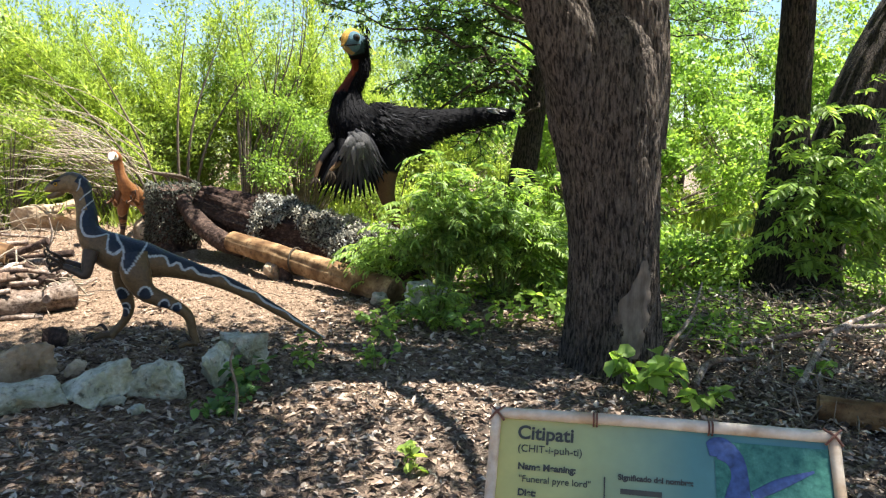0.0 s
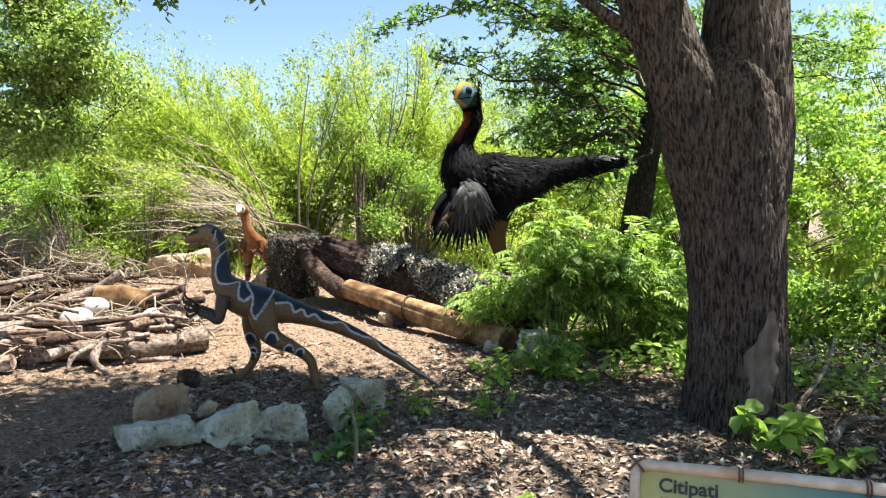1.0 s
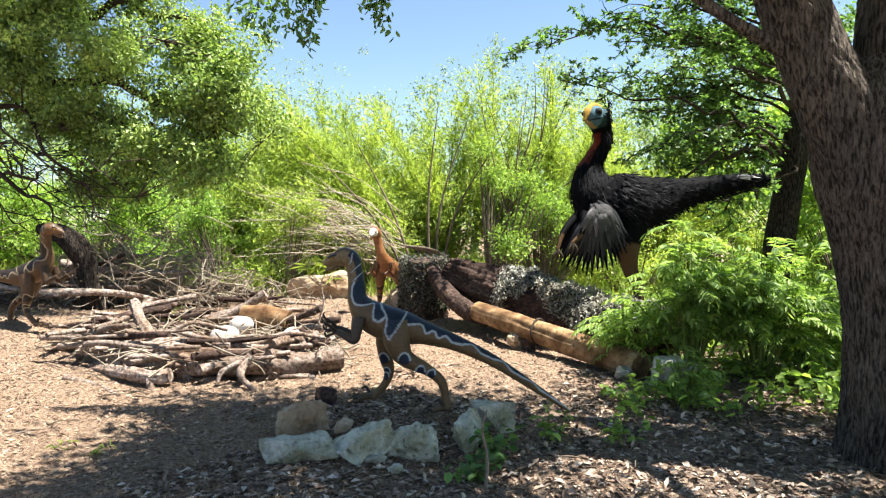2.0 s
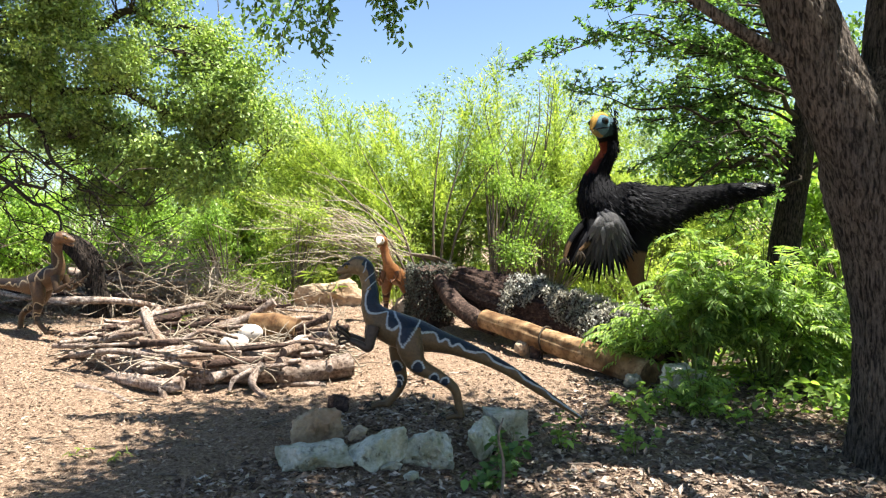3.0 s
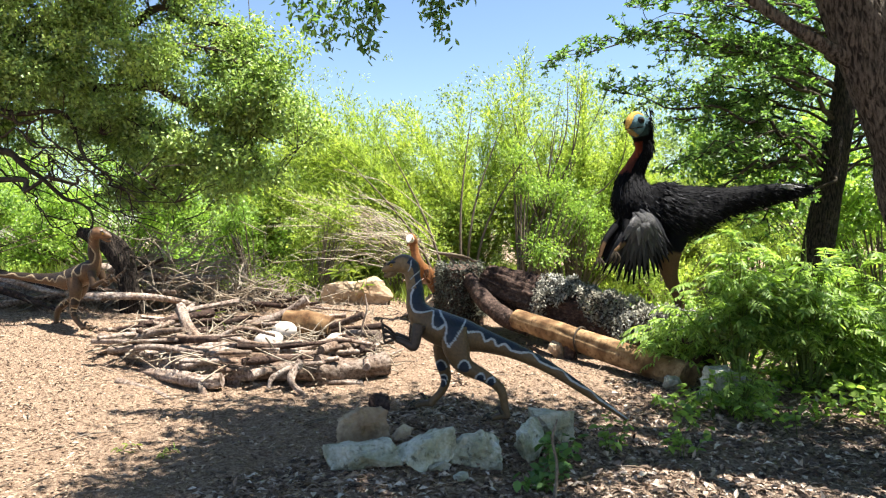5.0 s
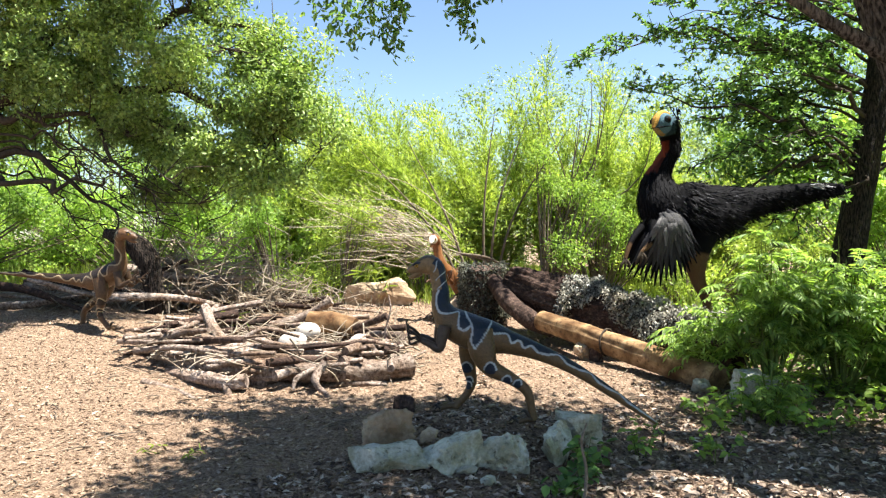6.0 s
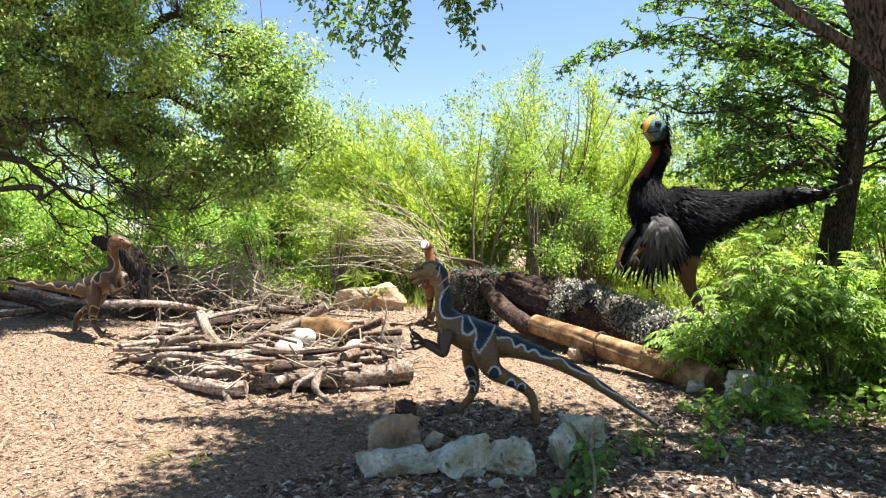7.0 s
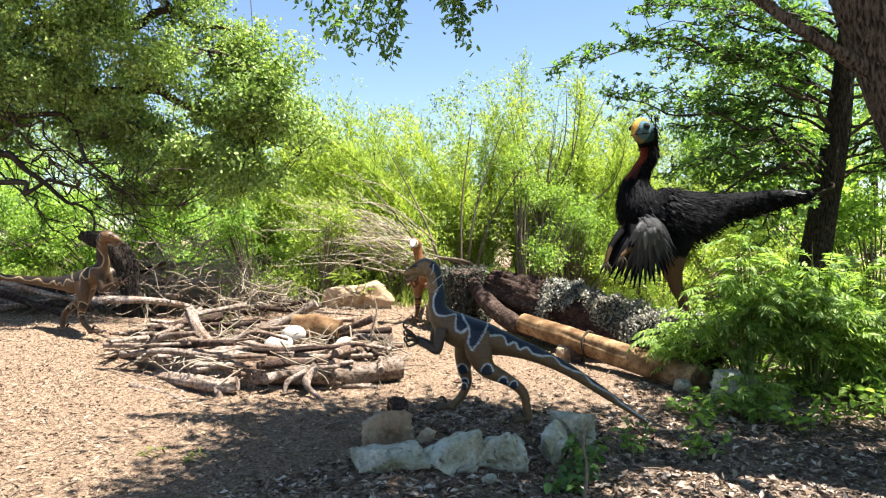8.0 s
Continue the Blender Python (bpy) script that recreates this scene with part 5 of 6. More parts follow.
stone(-2.15, 12.3, 1.3, 0.7, 0.62, 6, 3, 11, TANSTONE, "large rounded tan boulder with grass on top", 0.16, group="boulders")
stone(-0.72, 11.0, 0.5, 0.4, 0.5, 30, 5, 12, TANSTONE, "tan boulder beside the upright statue", 0.1, group="boulders")
stone(0.66, 8.55, 0.2, 0.18, 0.22, 20, 5, 13, TANSTONE, "tan stone beside the fallen pole", 0.03)
stone(1.95, 7.0, 0.4, 0.32, 0.36, 15, 12, 14, LIMESTONE, "mossy limestone block at the pole's end", 0.06)
stone(2.32, 7.25, 0.4, 0.28, 0.26, -15, 8, 15, LIMESTONE, "limestone block half hidden in weeds", 0.05)
stone(1.62, 7.15, 0.2, 0.18, 0.18, 0, 8, 16, LIMESTONE, "small limestone block at the pole's end", 0.05)
stone(3.0, 7.7, 0.45, 0.3, 0.2, -5, 4, 17, LIMESTONE, "flat pale stone among weeds", 0.05)
stone(-3.7, 11.2, 0.3, 0.2, 0.2, 0, 4, 18, LIMESTONE, "pale stone before the brush heap", 0.03)


# ---- fallen logs ----
def log(pts, mat, label, name="log", sides=26, steps=40, wobble=0.06, seed=0, group="", split=0.0):
    p = np.array(pts, float)
    o = p[0, :3].copy()
    p[:, :3] -= o
    v, f, way, ang = tube(p, sides, steps, wobble, seed)
    if split:
        k = np.array([0.7 * noise.noise(Vector((3 * math.cos(a), 3 * math.sin(a), 2.2 * w + seed))) - 1.1 * abs(noise.noise(Vector((6 * math.cos(a), 6 * math.sin(a), 1.6 * w + seed)))) + 0.3 * noise.noise(Vector((12 * math.cos(a), 12 * math.sin(a), 9 * w))) for a, w in zip(ang, way)])
        c = np.repeat(curve_points(p, steps)[:, :3], sides, 0)
        m = steps * sides
        v[:m] = c + (v[:m] - c) * (1 + split * k[:m])[:, None]
    return thing(name, label, "log", tuple(o), group, data=Geo().add(v, f).mesh(name, mat))


log([(-0.02, 10.35, 0.92, 0.27), (0.5, 9.9, 0.72, 0.31), (1.1, 9.3, 0.58, 0.3), (1.7, 8.75, 0.42, 0.26), (2.4, 8.2, 0.3, 0.22)], DARKWOOD, "thick dark split fallen trunk under netting", wobble=0.08, seed=2, split=0.3, sides=90, steps=90)
log([(0.27, 9.25, 0.52, 0.13), (0.7, 8.7, 0.42, 0.135), (1.2, 8.05, 0.3, 0.14), (1.8, 7.25, 0.17, 0.145)], POLEWOOD, "peeled yellow-brown pole lying against the dark trunk", wobble=0.02, seed=4, split=0.12, sides=48, steps=60)
strap = Geo()
v, f, *_ = tube([(0.15 * math.cos(q) * 0.67, 0.15 * math.cos(q) * 0.74, 0.15 * math.sin(q), 0.012) for q in np.linspace(0, 6.283, 13)], 6, 40, up=(0.6, -0.8, -0.15))
thing("strap", "thin dark strap tied round the peeled pole", "strap", (0.93, 8.4, 0.37), data=strap.add(v, f).mesh("strap", TWIG_DARK))
log([(-0.3, 10.4, 0.95, 0.12), (-0.1, 9.9, 0.68, 0.13), (0.15, 9.55, 0.5, 0.12), (0.42, 9.25, 0.4, 0.1)], DARKWOOD, "dark leaning root beside the netted stump", wobble=0.08, seed=6, split=0.1)
log([(-0.45, 10.7, 0.25, 0.36), (-0.45, 10.7, 0.6, 0.33), (-0.43, 10.7, 0.95, 0.3), (-0.43, 10.68, 1.12, 0.25)], DARKWOOD, "dark stump wrapped in netting", "stump", wobble=0.06, seed=7, split=0.1)
log([(0.82, 8.5, 0.1, 0.075), (0.82, 8.5, 0.2, 0.075), (0.82, 8.5, 0.32, 0.07)], DARKWOOD, "short dark cut stub standing by the pole", "stump", seed=8)
log([(2.1, 8.0, 0.3, 0.14), (2.9, 8.2, 0.42, 0.13), (3.8, 8.5, 0.45, 0.1)], DARKWOOD, "dark log behind the leafy shrub", seed=9, split=0.1)
log([(-5.1, 10.3, 0.5, 0.2), (-5.15, 10.3, 0.9, 0.16), (-5.2, 10.25, 1.3, 0.17), (-5.45, 10.2, 1.58, 0.15), (-5.8, 10.2, 1.7, 0.06)], BARK_DARK, "dark broken stump leaning behind the statue", "stump", seed=10, split=0.25, wobble=0.1)
log([(-2.95, 12.6, 0.45, 0.05), (-2.6, 12.2, 0.44, 0.05), (-2.2, 11.85, 0.46, 0.04)], DRIFTWOOD, "pale bleached branch beside the boulder", seed=11)
log([(3.85, 3.78, -0.1, 0.085), (4.2, 3.5, -0.12, 0.095), (4.6, 3.2, -0.14, 0.1)], POLEWOOD, "cut tan log lying in dead brush", seed=12, split=0.12, sides=40, steps=40)


def netting(o, patch, n, seed, label, mat=None):
    """Camouflage net: a mat of curled scraps over the wood."""
    g = np.random.default_rng(seed)
    u, w = g.random(n), g.random(n)
    p = patch(u, w) + g.normal(0, 0.016, (n, 3)) - np.array(o)
    v, f = blades(p, g.normal(0, 1, (n, 3)), g.uniform(0.03, 0.07, n), g.uniform(0.015, 0.03, n), g, fold=0.5, spread=1.0)
    base = Geo().add(v, f)
    thing("camouflage_net", label, "netting", o, group="camouflage nets", kind="stuff", data=base.mesh("camouflage_net", mat or NET))


NET_DARK = leaf_material("net_scraps_dark", (0.025, 0.027, 0.022), (0.2, 0.205, 0.17), (0.4, 0.4, 0.4), 0.7)
NET = leaf_material("net_scraps", (0.045, 0.045, 0.04), (0.55, 0.54, 0.49), (0.4, 0.4, 0.4), 0.7)


def over_trunk(u, w):
    row = curve_points([(0.7, 9.7, 0.68, 0.34), (1.1, 9.3, 0.58, 0.34), (1.7, 8.75, 0.42, 0.31), (2.4, 8.2, 0.32, 0.27)], 200)
    q = row[(u * 199).astype(int)]
    t = unit(np.array([1.3, -1.2, -0.4]))
    s = unit(np.cross(t, np.array([0, 0, 1.0])))
    a = -0.9 + (2.3 + 0.55 * np.sin(11 * u + 1.0) + 0.25 * np.sin(31 * u)) * w
    return q[:, :3] + q[:, 3:] * (np.sin(a)[:, None] * s + np.cos(a)[:, None] * np.array([0, 0, 1.0])) * (1 + 0.13 * np.sin(21 * u + 7 * w) + 0.07 * np.sin(47 * u - 11 * w))[:, None]


def over_stump(u, w):
    a = 6.283 * u
    r = 0.37 - 0.05 * w
    return np.stack([-0.45 + r * np.cos(a), 10.7 + r * np.sin(a), 0.4 + 0.78 * w], -1) * 1.0


netting((1.0, 9.2, 0.8), over_trunk, 9000, 60, "grey camouflage net draped over the dark trunk")
netting((-0.45, 10.7, 0.4), over_stump, 5000, 61, "dark camouflage net wrapped round the stump", NET_DARK)


# ---- the nest ----
def nest():
    g = np.random.default_rng(70)
    cx, cy = -2.64, 7.75
    t = thing("nest", "broad ring nest of weathered grey branches on mulch", "nest", (cx, cy, gz(cx, cy)))
    base = gz(cx, cy)

    def branch(row, r0, r1, seed, mat=DRIFTWOOD):
        p = [(q[0] - cx, q[1] - cy, q[2] - base, r0 + (r1 - r0) * k / (len(row) - 1)) for k, q in enumerate(row)]
        fine = 26 if r0 > 0.05 else 12
        v, f, way, ang = tube(p, fine, 36, 0.1, seed)
        m, c = 36 * fine, np.repeat(curve_points(p, 36)[:, :3], fine, 0)
        k = np.array([0.6 * noise.noise(Vector((2 * math.cos(a), 2 * math.sin(a), 4 * w + seed))) - 1.2 * abs(noise.noise(Vector((4 * math.cos(a), 4 * math.sin(a), 2 * w + seed)))) for a, w in zip(ang[:m], way[:m])])
        v[:m] = c + (v[:m] - c) * (1.1 + 0.38 * k)[:, None]
        part("branch", Geo().add(v, f), mat, t)
    # the heavy ones in front
    branch([(-1.2, 7.3, 0.32), (-1.6, 7.05, 0.3), (-2.1, 6.85, 0.34), (-2.45, 6.8, 0.36)], 0.11, 0.085, 1)
    branch([(-2.35, 6.78, 0.36), (-2.8, 6.85, 0.4), (-3.3, 7.0, 0.42), (-3.75, 7.25, 0.46)], 0.1, 0.07, 2)
    branch([(-2.6, 6.5, 0.33), (-2.75, 6.5, 0.31), (-3.05, 6.65, 0.32), (-3.5, 6.95, 0.32)], 0.065, 0.06, 3)
    branch([(-2.78, 6.5, 0.31), (-2.72, 6.38, 0.2), (-2.62, 6.3, 0.12)], 0.04, 0.03, 4)
    branch([(-1.95, 6.75, 0.44), (-2.0, 6.6, 0.3), (-1.85, 6.5, 0.17)], 0.045, 0.02, 5)
    branch([(-1.95, 6.75, 0.42), (-2.15, 6.6, 0.34), (-2.2, 6.55, 0.24)], 0.03, 0.02, 6)
    branch([(-3.6, 6.6, 0.3), (-3.2, 6.45, 0.24), (-2.95, 6.25, 0.2)], 0.035, 0.02, 7)
    branch([(-3.5, 7.9, 0.85), (-3.3, 7.6, 0.66), (-3.05, 7.3, 0.52), (-2.9, 7.2, 0.46)], 0.055, 0.06, 8)
    branch([(-2.25, 8.6, 0.86), (-2.55, 8.6, 0.68), (-2.95, 8.55, 0.55)], 0.05, 0.07, 9)
    branch([(-4.6, 7.3, 0.36), (-4.0, 7.4, 0.44), (-3.4, 7.6, 0.55)], 0.015, 0.03, 10)
    branch([(-4.9, 7.0, 0.36), (-4.4, 7.2, 0.4), (-3.8, 7.5, 0.5)], 0.012, 0.022, 11)
    # long weathered sticks stacked along the front
    for k, (xa, ya, za, xb, yb, zb, r) in enumerate(((-3.95, 7.35, 0.3, -2.5, 6.72, 0.26, 0.06), (-3.7, 7.2, 0.5, -2.2, 6.95, 0.5, 0.042), (-3.9, 7.5, 0.52, -2.75, 7.1, 0.56, 0.035), (-2.9, 6.95, 0.52, -1.45, 7.2, 0.46, 0.04),
                                                     (-3.3, 7.15, 0.6, -2.0, 7.1, 0.58, 0.03), (-2.5, 7.1, 0.56, -1.35, 7.4, 0.5, 0.032), (-3.6, 6.9, 0.22, -2.5, 6.62, 0.16, 0.045), (-2.4, 6.75, 0.22, -1.4, 7.0, 0.18, 0.05), (-3.85, 7.6, 0.4, -3.1, 7.0, 0.4, 0.05), (-3.2, 7.0, 0.66, -2.3, 7.25, 0.62, 0.026))):
        p, e = np.array([xa, ya, za]), np.array([xb, yb, zb])
        branch([p, p * 0.67 + e * 0.33 + g.normal(0, 0.035, 3), p * 0.33 + e * 0.67 + g.normal(0, 0.035, 3), e], r, r * 0.62, 200 + k)
    for k in range(84):
        a = 6.283 * k / 84 + g.normal(0, 0.1)
        rad = g.uniform(0.74, 1.0)
        x, y = cx + 1.3 * rad * math.cos(a), cy + 1.0 * rad * math.sin(a)
        L = g.uniform(0.3, 0.8)
        d = np.array([-1.32 * math.sin(a), 1.0 * math.cos(a), 0]) + g.normal(0, 0.28, 3) * np.array([1, 1, 0.35])
        d = d / np.linalg.norm(d) * L
        z = gz(x, y) + 0.04 + (0.33 - 0.32 * abs(rad - 0.86) * 3) * g.random() ** 0.8
        c = np.array([x, y, max(z, gz(x, y) + 0.04)])
        r = g.uniform(0.012, 0.05)
        branch([c - d, c - d * 0.3 + g.normal(0, 0.02, 3), c + d * 0.35 + g.normal(0, 0.02, 3), c + d + np.array([0, 0, 0.02])], r, r * 0.5, 20 + k, DRIFTWOOD if g.random() < 0.7 else DARKWOOD)
    twig = Geo()
    for k in range(420):
        a, rad = g.uniform(0, 6.283), g.uniform(0.45, 1.12)
        x, y = 1.32 * rad * math.cos(a), 1.0 * rad * math.sin(a)
        c = np.array([x, y, gz(cx + x, cy + y) - base + g.uniform(0.02, 0.28)])
        d = g.normal(0, 1, 3) * np.array([1, 1, 0.35])
        d = d / np.linalg.norm(d) * g.uniform(0.1, 0.35)
        v, f, *_ = tube([(*(c - d), 0.009), (*(c + g.normal(0, 0.03, 3)), 0.007), (*(c + d), 0.003)], 5, 7)
        twig.add(v, f)
    part("twig_tangle", twig, DRY_STEM, t, "dry thin twigs and straw", kind="stuff")
    log([(-2.5, 8.55, gz(-2.5, 8.55) + 0.3, 0.13), (-2.2, 8.5, gz(-2.2, 8.5) + 0.3, 0.14), (-1.95, 8.45, gz(-1.95, 8.45) + 0.28, 0.12)], POLEWOOD, "short tan log lying in the nest behind eggs", seed=30, split=0.06)


def egg(x, y, z, length, turn, mat, label):
    v, f = ball((0, 0, 0), (length * 0.5, length * 0.37, length * 0.37), 24, 18)
    v[:, 1:] *= (1 - 0.22 * v[:, :1] / length)
    ob = thing("egg", label, "egg", (x, y, z), "nest eggs", data=Geo().add(v, f).mesh("egg", mat))
    ob.rotation_euler = (0, radians(-14), radians(turn))


EGG = rough_material("egg_shell", [(0.3, (0.46, 0.43, 0.39)), (0.7, (0.66, 0.63, 0.59))], 50, (0.85, 0.82, 0.78), 6, 0.5, 0.15, 0.004)
nest()
egg(-2.58, 8.05, 0.44, 0.33, 15, EGG, "large white egg lying in the nest")
egg(-2.46, 8.3, 0.52, 0.31, -20, EGG, "large white egg lying in the nest")
egg(-1.86, 8.2, 0.4, 0.3, 70, EGG, "dusty cream egg half hidden by twigs")


# ---- plants near the clearing ----
def leafy_shrub(x, y, n, rx, ry, lo, hi, seed, label, length=(0.22, 0.38), stems=30, mat=None):
    """A shrub of feather-shaped leaves on arching stems."""
    g = np.random.default_rng(seed)
    z0 = gz(x, y)
    t = thing("shrub", label, "shrub", (x, y, z0), group="leafy shrubs")
    wood, leaf = Geo(), Geo()
    per = n // stems
    for k in range(stems):
        a, s = g.uniform(0, 6.28), math.sqrt(g.random())
        e = np.array([rx * s * math.cos(a), ry * s * math.sin(a), hi * (1 - 0.45 * s ** 2) * g.uniform(0.75, 1.05)])
        row = [(0.12 * e[0], 0.12 * e[1], -0.04, 0.014), (0.55 * e[0], 0.55 * e[1], e[2] * 0.6, 0.009), (*e, 0.003)]
        v, f, *_ = tube(row, 5, 9, cap=False)
        wood.add(v, f)
        q = curve_points(row, 30)[int(30 * lo / hi):, :3]
        b = q[g.integers(0, len(q), per)]
        way = g.normal(0, 1, (per, 3)) * np.array([1, 1, 0.25]) + np.array([0.5 * math.cos(a), 0.5 * math.sin(a), 0.45])
        v, f = fronds(b, way, g.uniform(*length, per), 7, 0.27, g, 0.42, 0.27)
        leaf.add(v, f)
    part("stem_tangle", wood, STEM_GREEN, t, kind="stuff")
    part("foliage", leaf, mat or PINNATE_LEAF, t, kind="stuff")


def weed(x, y, n, spread, tall, size, seed, label="small broad-leaved green weed growing in litter", mat=None, aspect=0.7):
    """A low plant: thin stalks with broad drooping leaves."""
    g = np.random.default_rng(seed)
    t = thing("weed", label, "plant", (x, y, gz(x, y) - 0.01), group="weeds")
    wood, leaf = Geo(), Geo()
    for k in range(max(3, n // 9)):
        a, s = g.uniform(0, 6.28), spread * math.sqrt(g.random())
        e = np.array([s * math.cos(a), s * math.sin(a), tall * g.uniform(0.5, 1.0)])
        v, f, *_ = tube([(e[0] * 0.3, e[1] * 0.3, -0.01, 0.004), (e[0] * 0.7, e[1] * 0.7, e[2] * 0.6, 0.003), (*e, 0.0015)], 4, 6, cap=False)
        wood.add(v, f)
        u = g.uniform(0.4, 1.0, (9, 1))
        p = e * u + g.normal(0, 0.02, (9, 3))
        d = g.normal(0, 1, (9, 3)) * np.array([1, 1, 0.3]) + np.array([0, 0, -0.15])
        L = size * g.uniform(0.6, 1.25, 9)
        v, f = blades(p, d, L, L * aspect, g, fold=0.2, spread=0.35, rounded=True)
        leaf.add(v, f)
    part("stalk_tangle", wood, STEM_GREEN, t, kind="stuff")
    part("foliage", leaf, mat or BUSH_LEAF, t, kind="stuff")


leafy_shrub(2.32, 7.35, 400, 0.64, 0.45, 0.6, 1.52, 80, "bright green shrub with feather-shaped leaves before the logs")
leafy_shrub(2.98, 7.3, 270, 0.55, 0.45, 0.6, 1.55, 81, "bright green shrub with feather-shaped leaves beside the trunk")
leafy_shrub(1.72, 7.55, 90, 0.3, 0.25, 0.25, 0.9, 82, "young green shrub with feather-shaped leaves over the pole", (0.2, 0.34), 13)
leafy_shrub(3.7, 7.6, 260, 0.6, 0.5, 0.2, 1.4, 83, "green shrub with feather-shaped leaves in shade", (0.25, 0.45), 20)
leafy_shrub(5.0, 8.3, 150, 0.6, 0.5, 0.5, 1.7, 84, "lacy green shrub with feather-shaped leaves near the dark tree", (0.25, 0.45), 20)
leafy_shrub(8.2, 6.2, 480, 0.9, 0.7, 0.3, 2.2, 85, "lacy green shrub with feather-shaped leaves near the dark tree", (0.18, 0.33), 26)
leafy_shrub(1.95, 6.35, 70, 0.3, 0.22, 0.1, 0.5, 86, "knee-high seedling shrub before the limestone blocks", (0.14, 0.24), 10)
weed(2.95, 4.45, 60, 0.32, 0.42, 0.15, 90, "broad-leaved bright green weed at the trunk's foot", BUSH_LEAF)
weed(3.25, 4.3, 40, 0.28, 0.3, 0.13, 91, "broad-leaved bright green weed at the trunk's foot", BUSH_LEAF)
weed(0.18, 4.85, 80, 0.26, 0.3, 0.075, 92, "dark green ivy-like weed beside the edging rocks", TREE_LEAF)
weed(-0.02, 4.55, 60, 0.28, 0.2, 0.075, 93, "dark green ivy-like weed beside the edging rocks", TREE_LEAF)
weed(0.62, 5.3, 45, 0.16, 0.3, 0.07, 94)
weed(1.15, 5.3, 50, 0.2, 0.32, 0.07, 95)
weed(1.55, 6.5, 80, 0.4, 0.3, 0.08, 96)
weed(1.35, 6.0, 40, 0.25, 0.25, 0.08, 97)
weed(0.95, 3.6, 10, 0.05, 0.18, 0.07, 98, "single light green seedling in leaf litter", LIME_LEAF)
weed(2.3, 6.0, 70, 0.5, 0.28, 0.08, 99)
weed(4.3, 4.6, 40, 0.4, 0.3, 0.09, 100)
weed(2.75, 6.5, 80, 0.5, 0.35, 0.09, 105)
weed(3.35, 6.6, 80, 0.5, 0.4, 0.09, 106)
weed(1.75, 6.35, 60, 0.3, 0.45, 0.09, 107)
weed(-3.75, 9.3, 40, 0.2, 0.22, 0.24, 101, "small tuft of pale green grass on mulch", GRASS, 0.07)


def undergrowth():
    """Ground cover under the trees to the right, and thin grass in the clearing."""
    g = np.random.default_rng(110)
    n = 2600
    x, y = g.uniform(2.2, 9.5, n), g.uniform(5.2, 12.5, n)
    keep = np.array([noise.noise(Vector((a * 0.9, b * 0.9, 3))) for a, b in zip(x, y)]) > -0.12
    keep &= ~((x < 3.9) & (y < 6.0))
    x, y = x[keep], y[keep]
    per = 14
    c = np.stack([x, y, height(x, y) + 0.1], -1)
    p = np.repeat(c, per, 0) + g.normal(0, 1, (len(c) * per, 3)) * np.array([0.1, 0.1, 0.07])
    d = g.normal(0, 1, p.shape) * np.array([1, 1, 0.4]) + np.array([0, 0, 0.2])
    L = g.uniform(0.05, 0.12, len(p))
    v, f = blades(p, d, L, L * 0.5, g, spread=0.5)
    tagged(new("undergrowth", Geo().add(v, f).mesh("undergrowth", BUSH_LEAF)), "low green ground cover under the trees", "plants", kind="stuff")
    n = 52000
    x, y = g.uniform(-15, 15, n), 12.2 + 10 * g.random(n)
    p = np.stack([x, y, height(x, y) - 0.02], -1)
    v, f = blades(p, g.normal(0, 0.35, (n, 3)) + np.array([0, 0, 1]), g.uniform(0.15, 0.5, n), 0.025, g, face=np.array([0, -1, 0.3]))
    tagged(new("tall_grass", Geo().add(v, f).mesh("tall_grass", GRASS)), "tall sunlit grass behind the clearing", "grass", kind="stuff")


undergrowth()
weed(-2.0, 12.35, 60, 0.5, 0.75, 0.3, 102, "pale grass growing over the boulder", GRASS, 0.07)
weed(-3.2, 8.6, 30, 0.3, 0.3, 0.2, 103, "thin pale grass beside the nest", GRASS, 0.06)
weed(-2.6, 5.0, 30, 0.4, 0.06, 0.07, 104, "thin low grass sprouting through mulch", GRASS, 0.2)
log([(0.1, 4.4, -0.02, 0.012), (0.12, 4.38, 0.2, 0.01), (0.09, 4.36, 0.38, 0.008), (0.12, 4.35, 0.5, 0.004)], TWIG, "thin dry upright stick in leaf litter", "stick", 7, 14, 0.1, 40)
log([(-1.55, 8.2, 0.3, 0.016), (-1.56, 8.2, 0.55, 0.013), (-1.5, 8.2, 0.78, 0.01), (-1.52, 8.2, 0.95, 0.006)], DRIFTWOOD, "thin upright stick at the nest's edge", "stick", 7, 14, 0.1, 41)


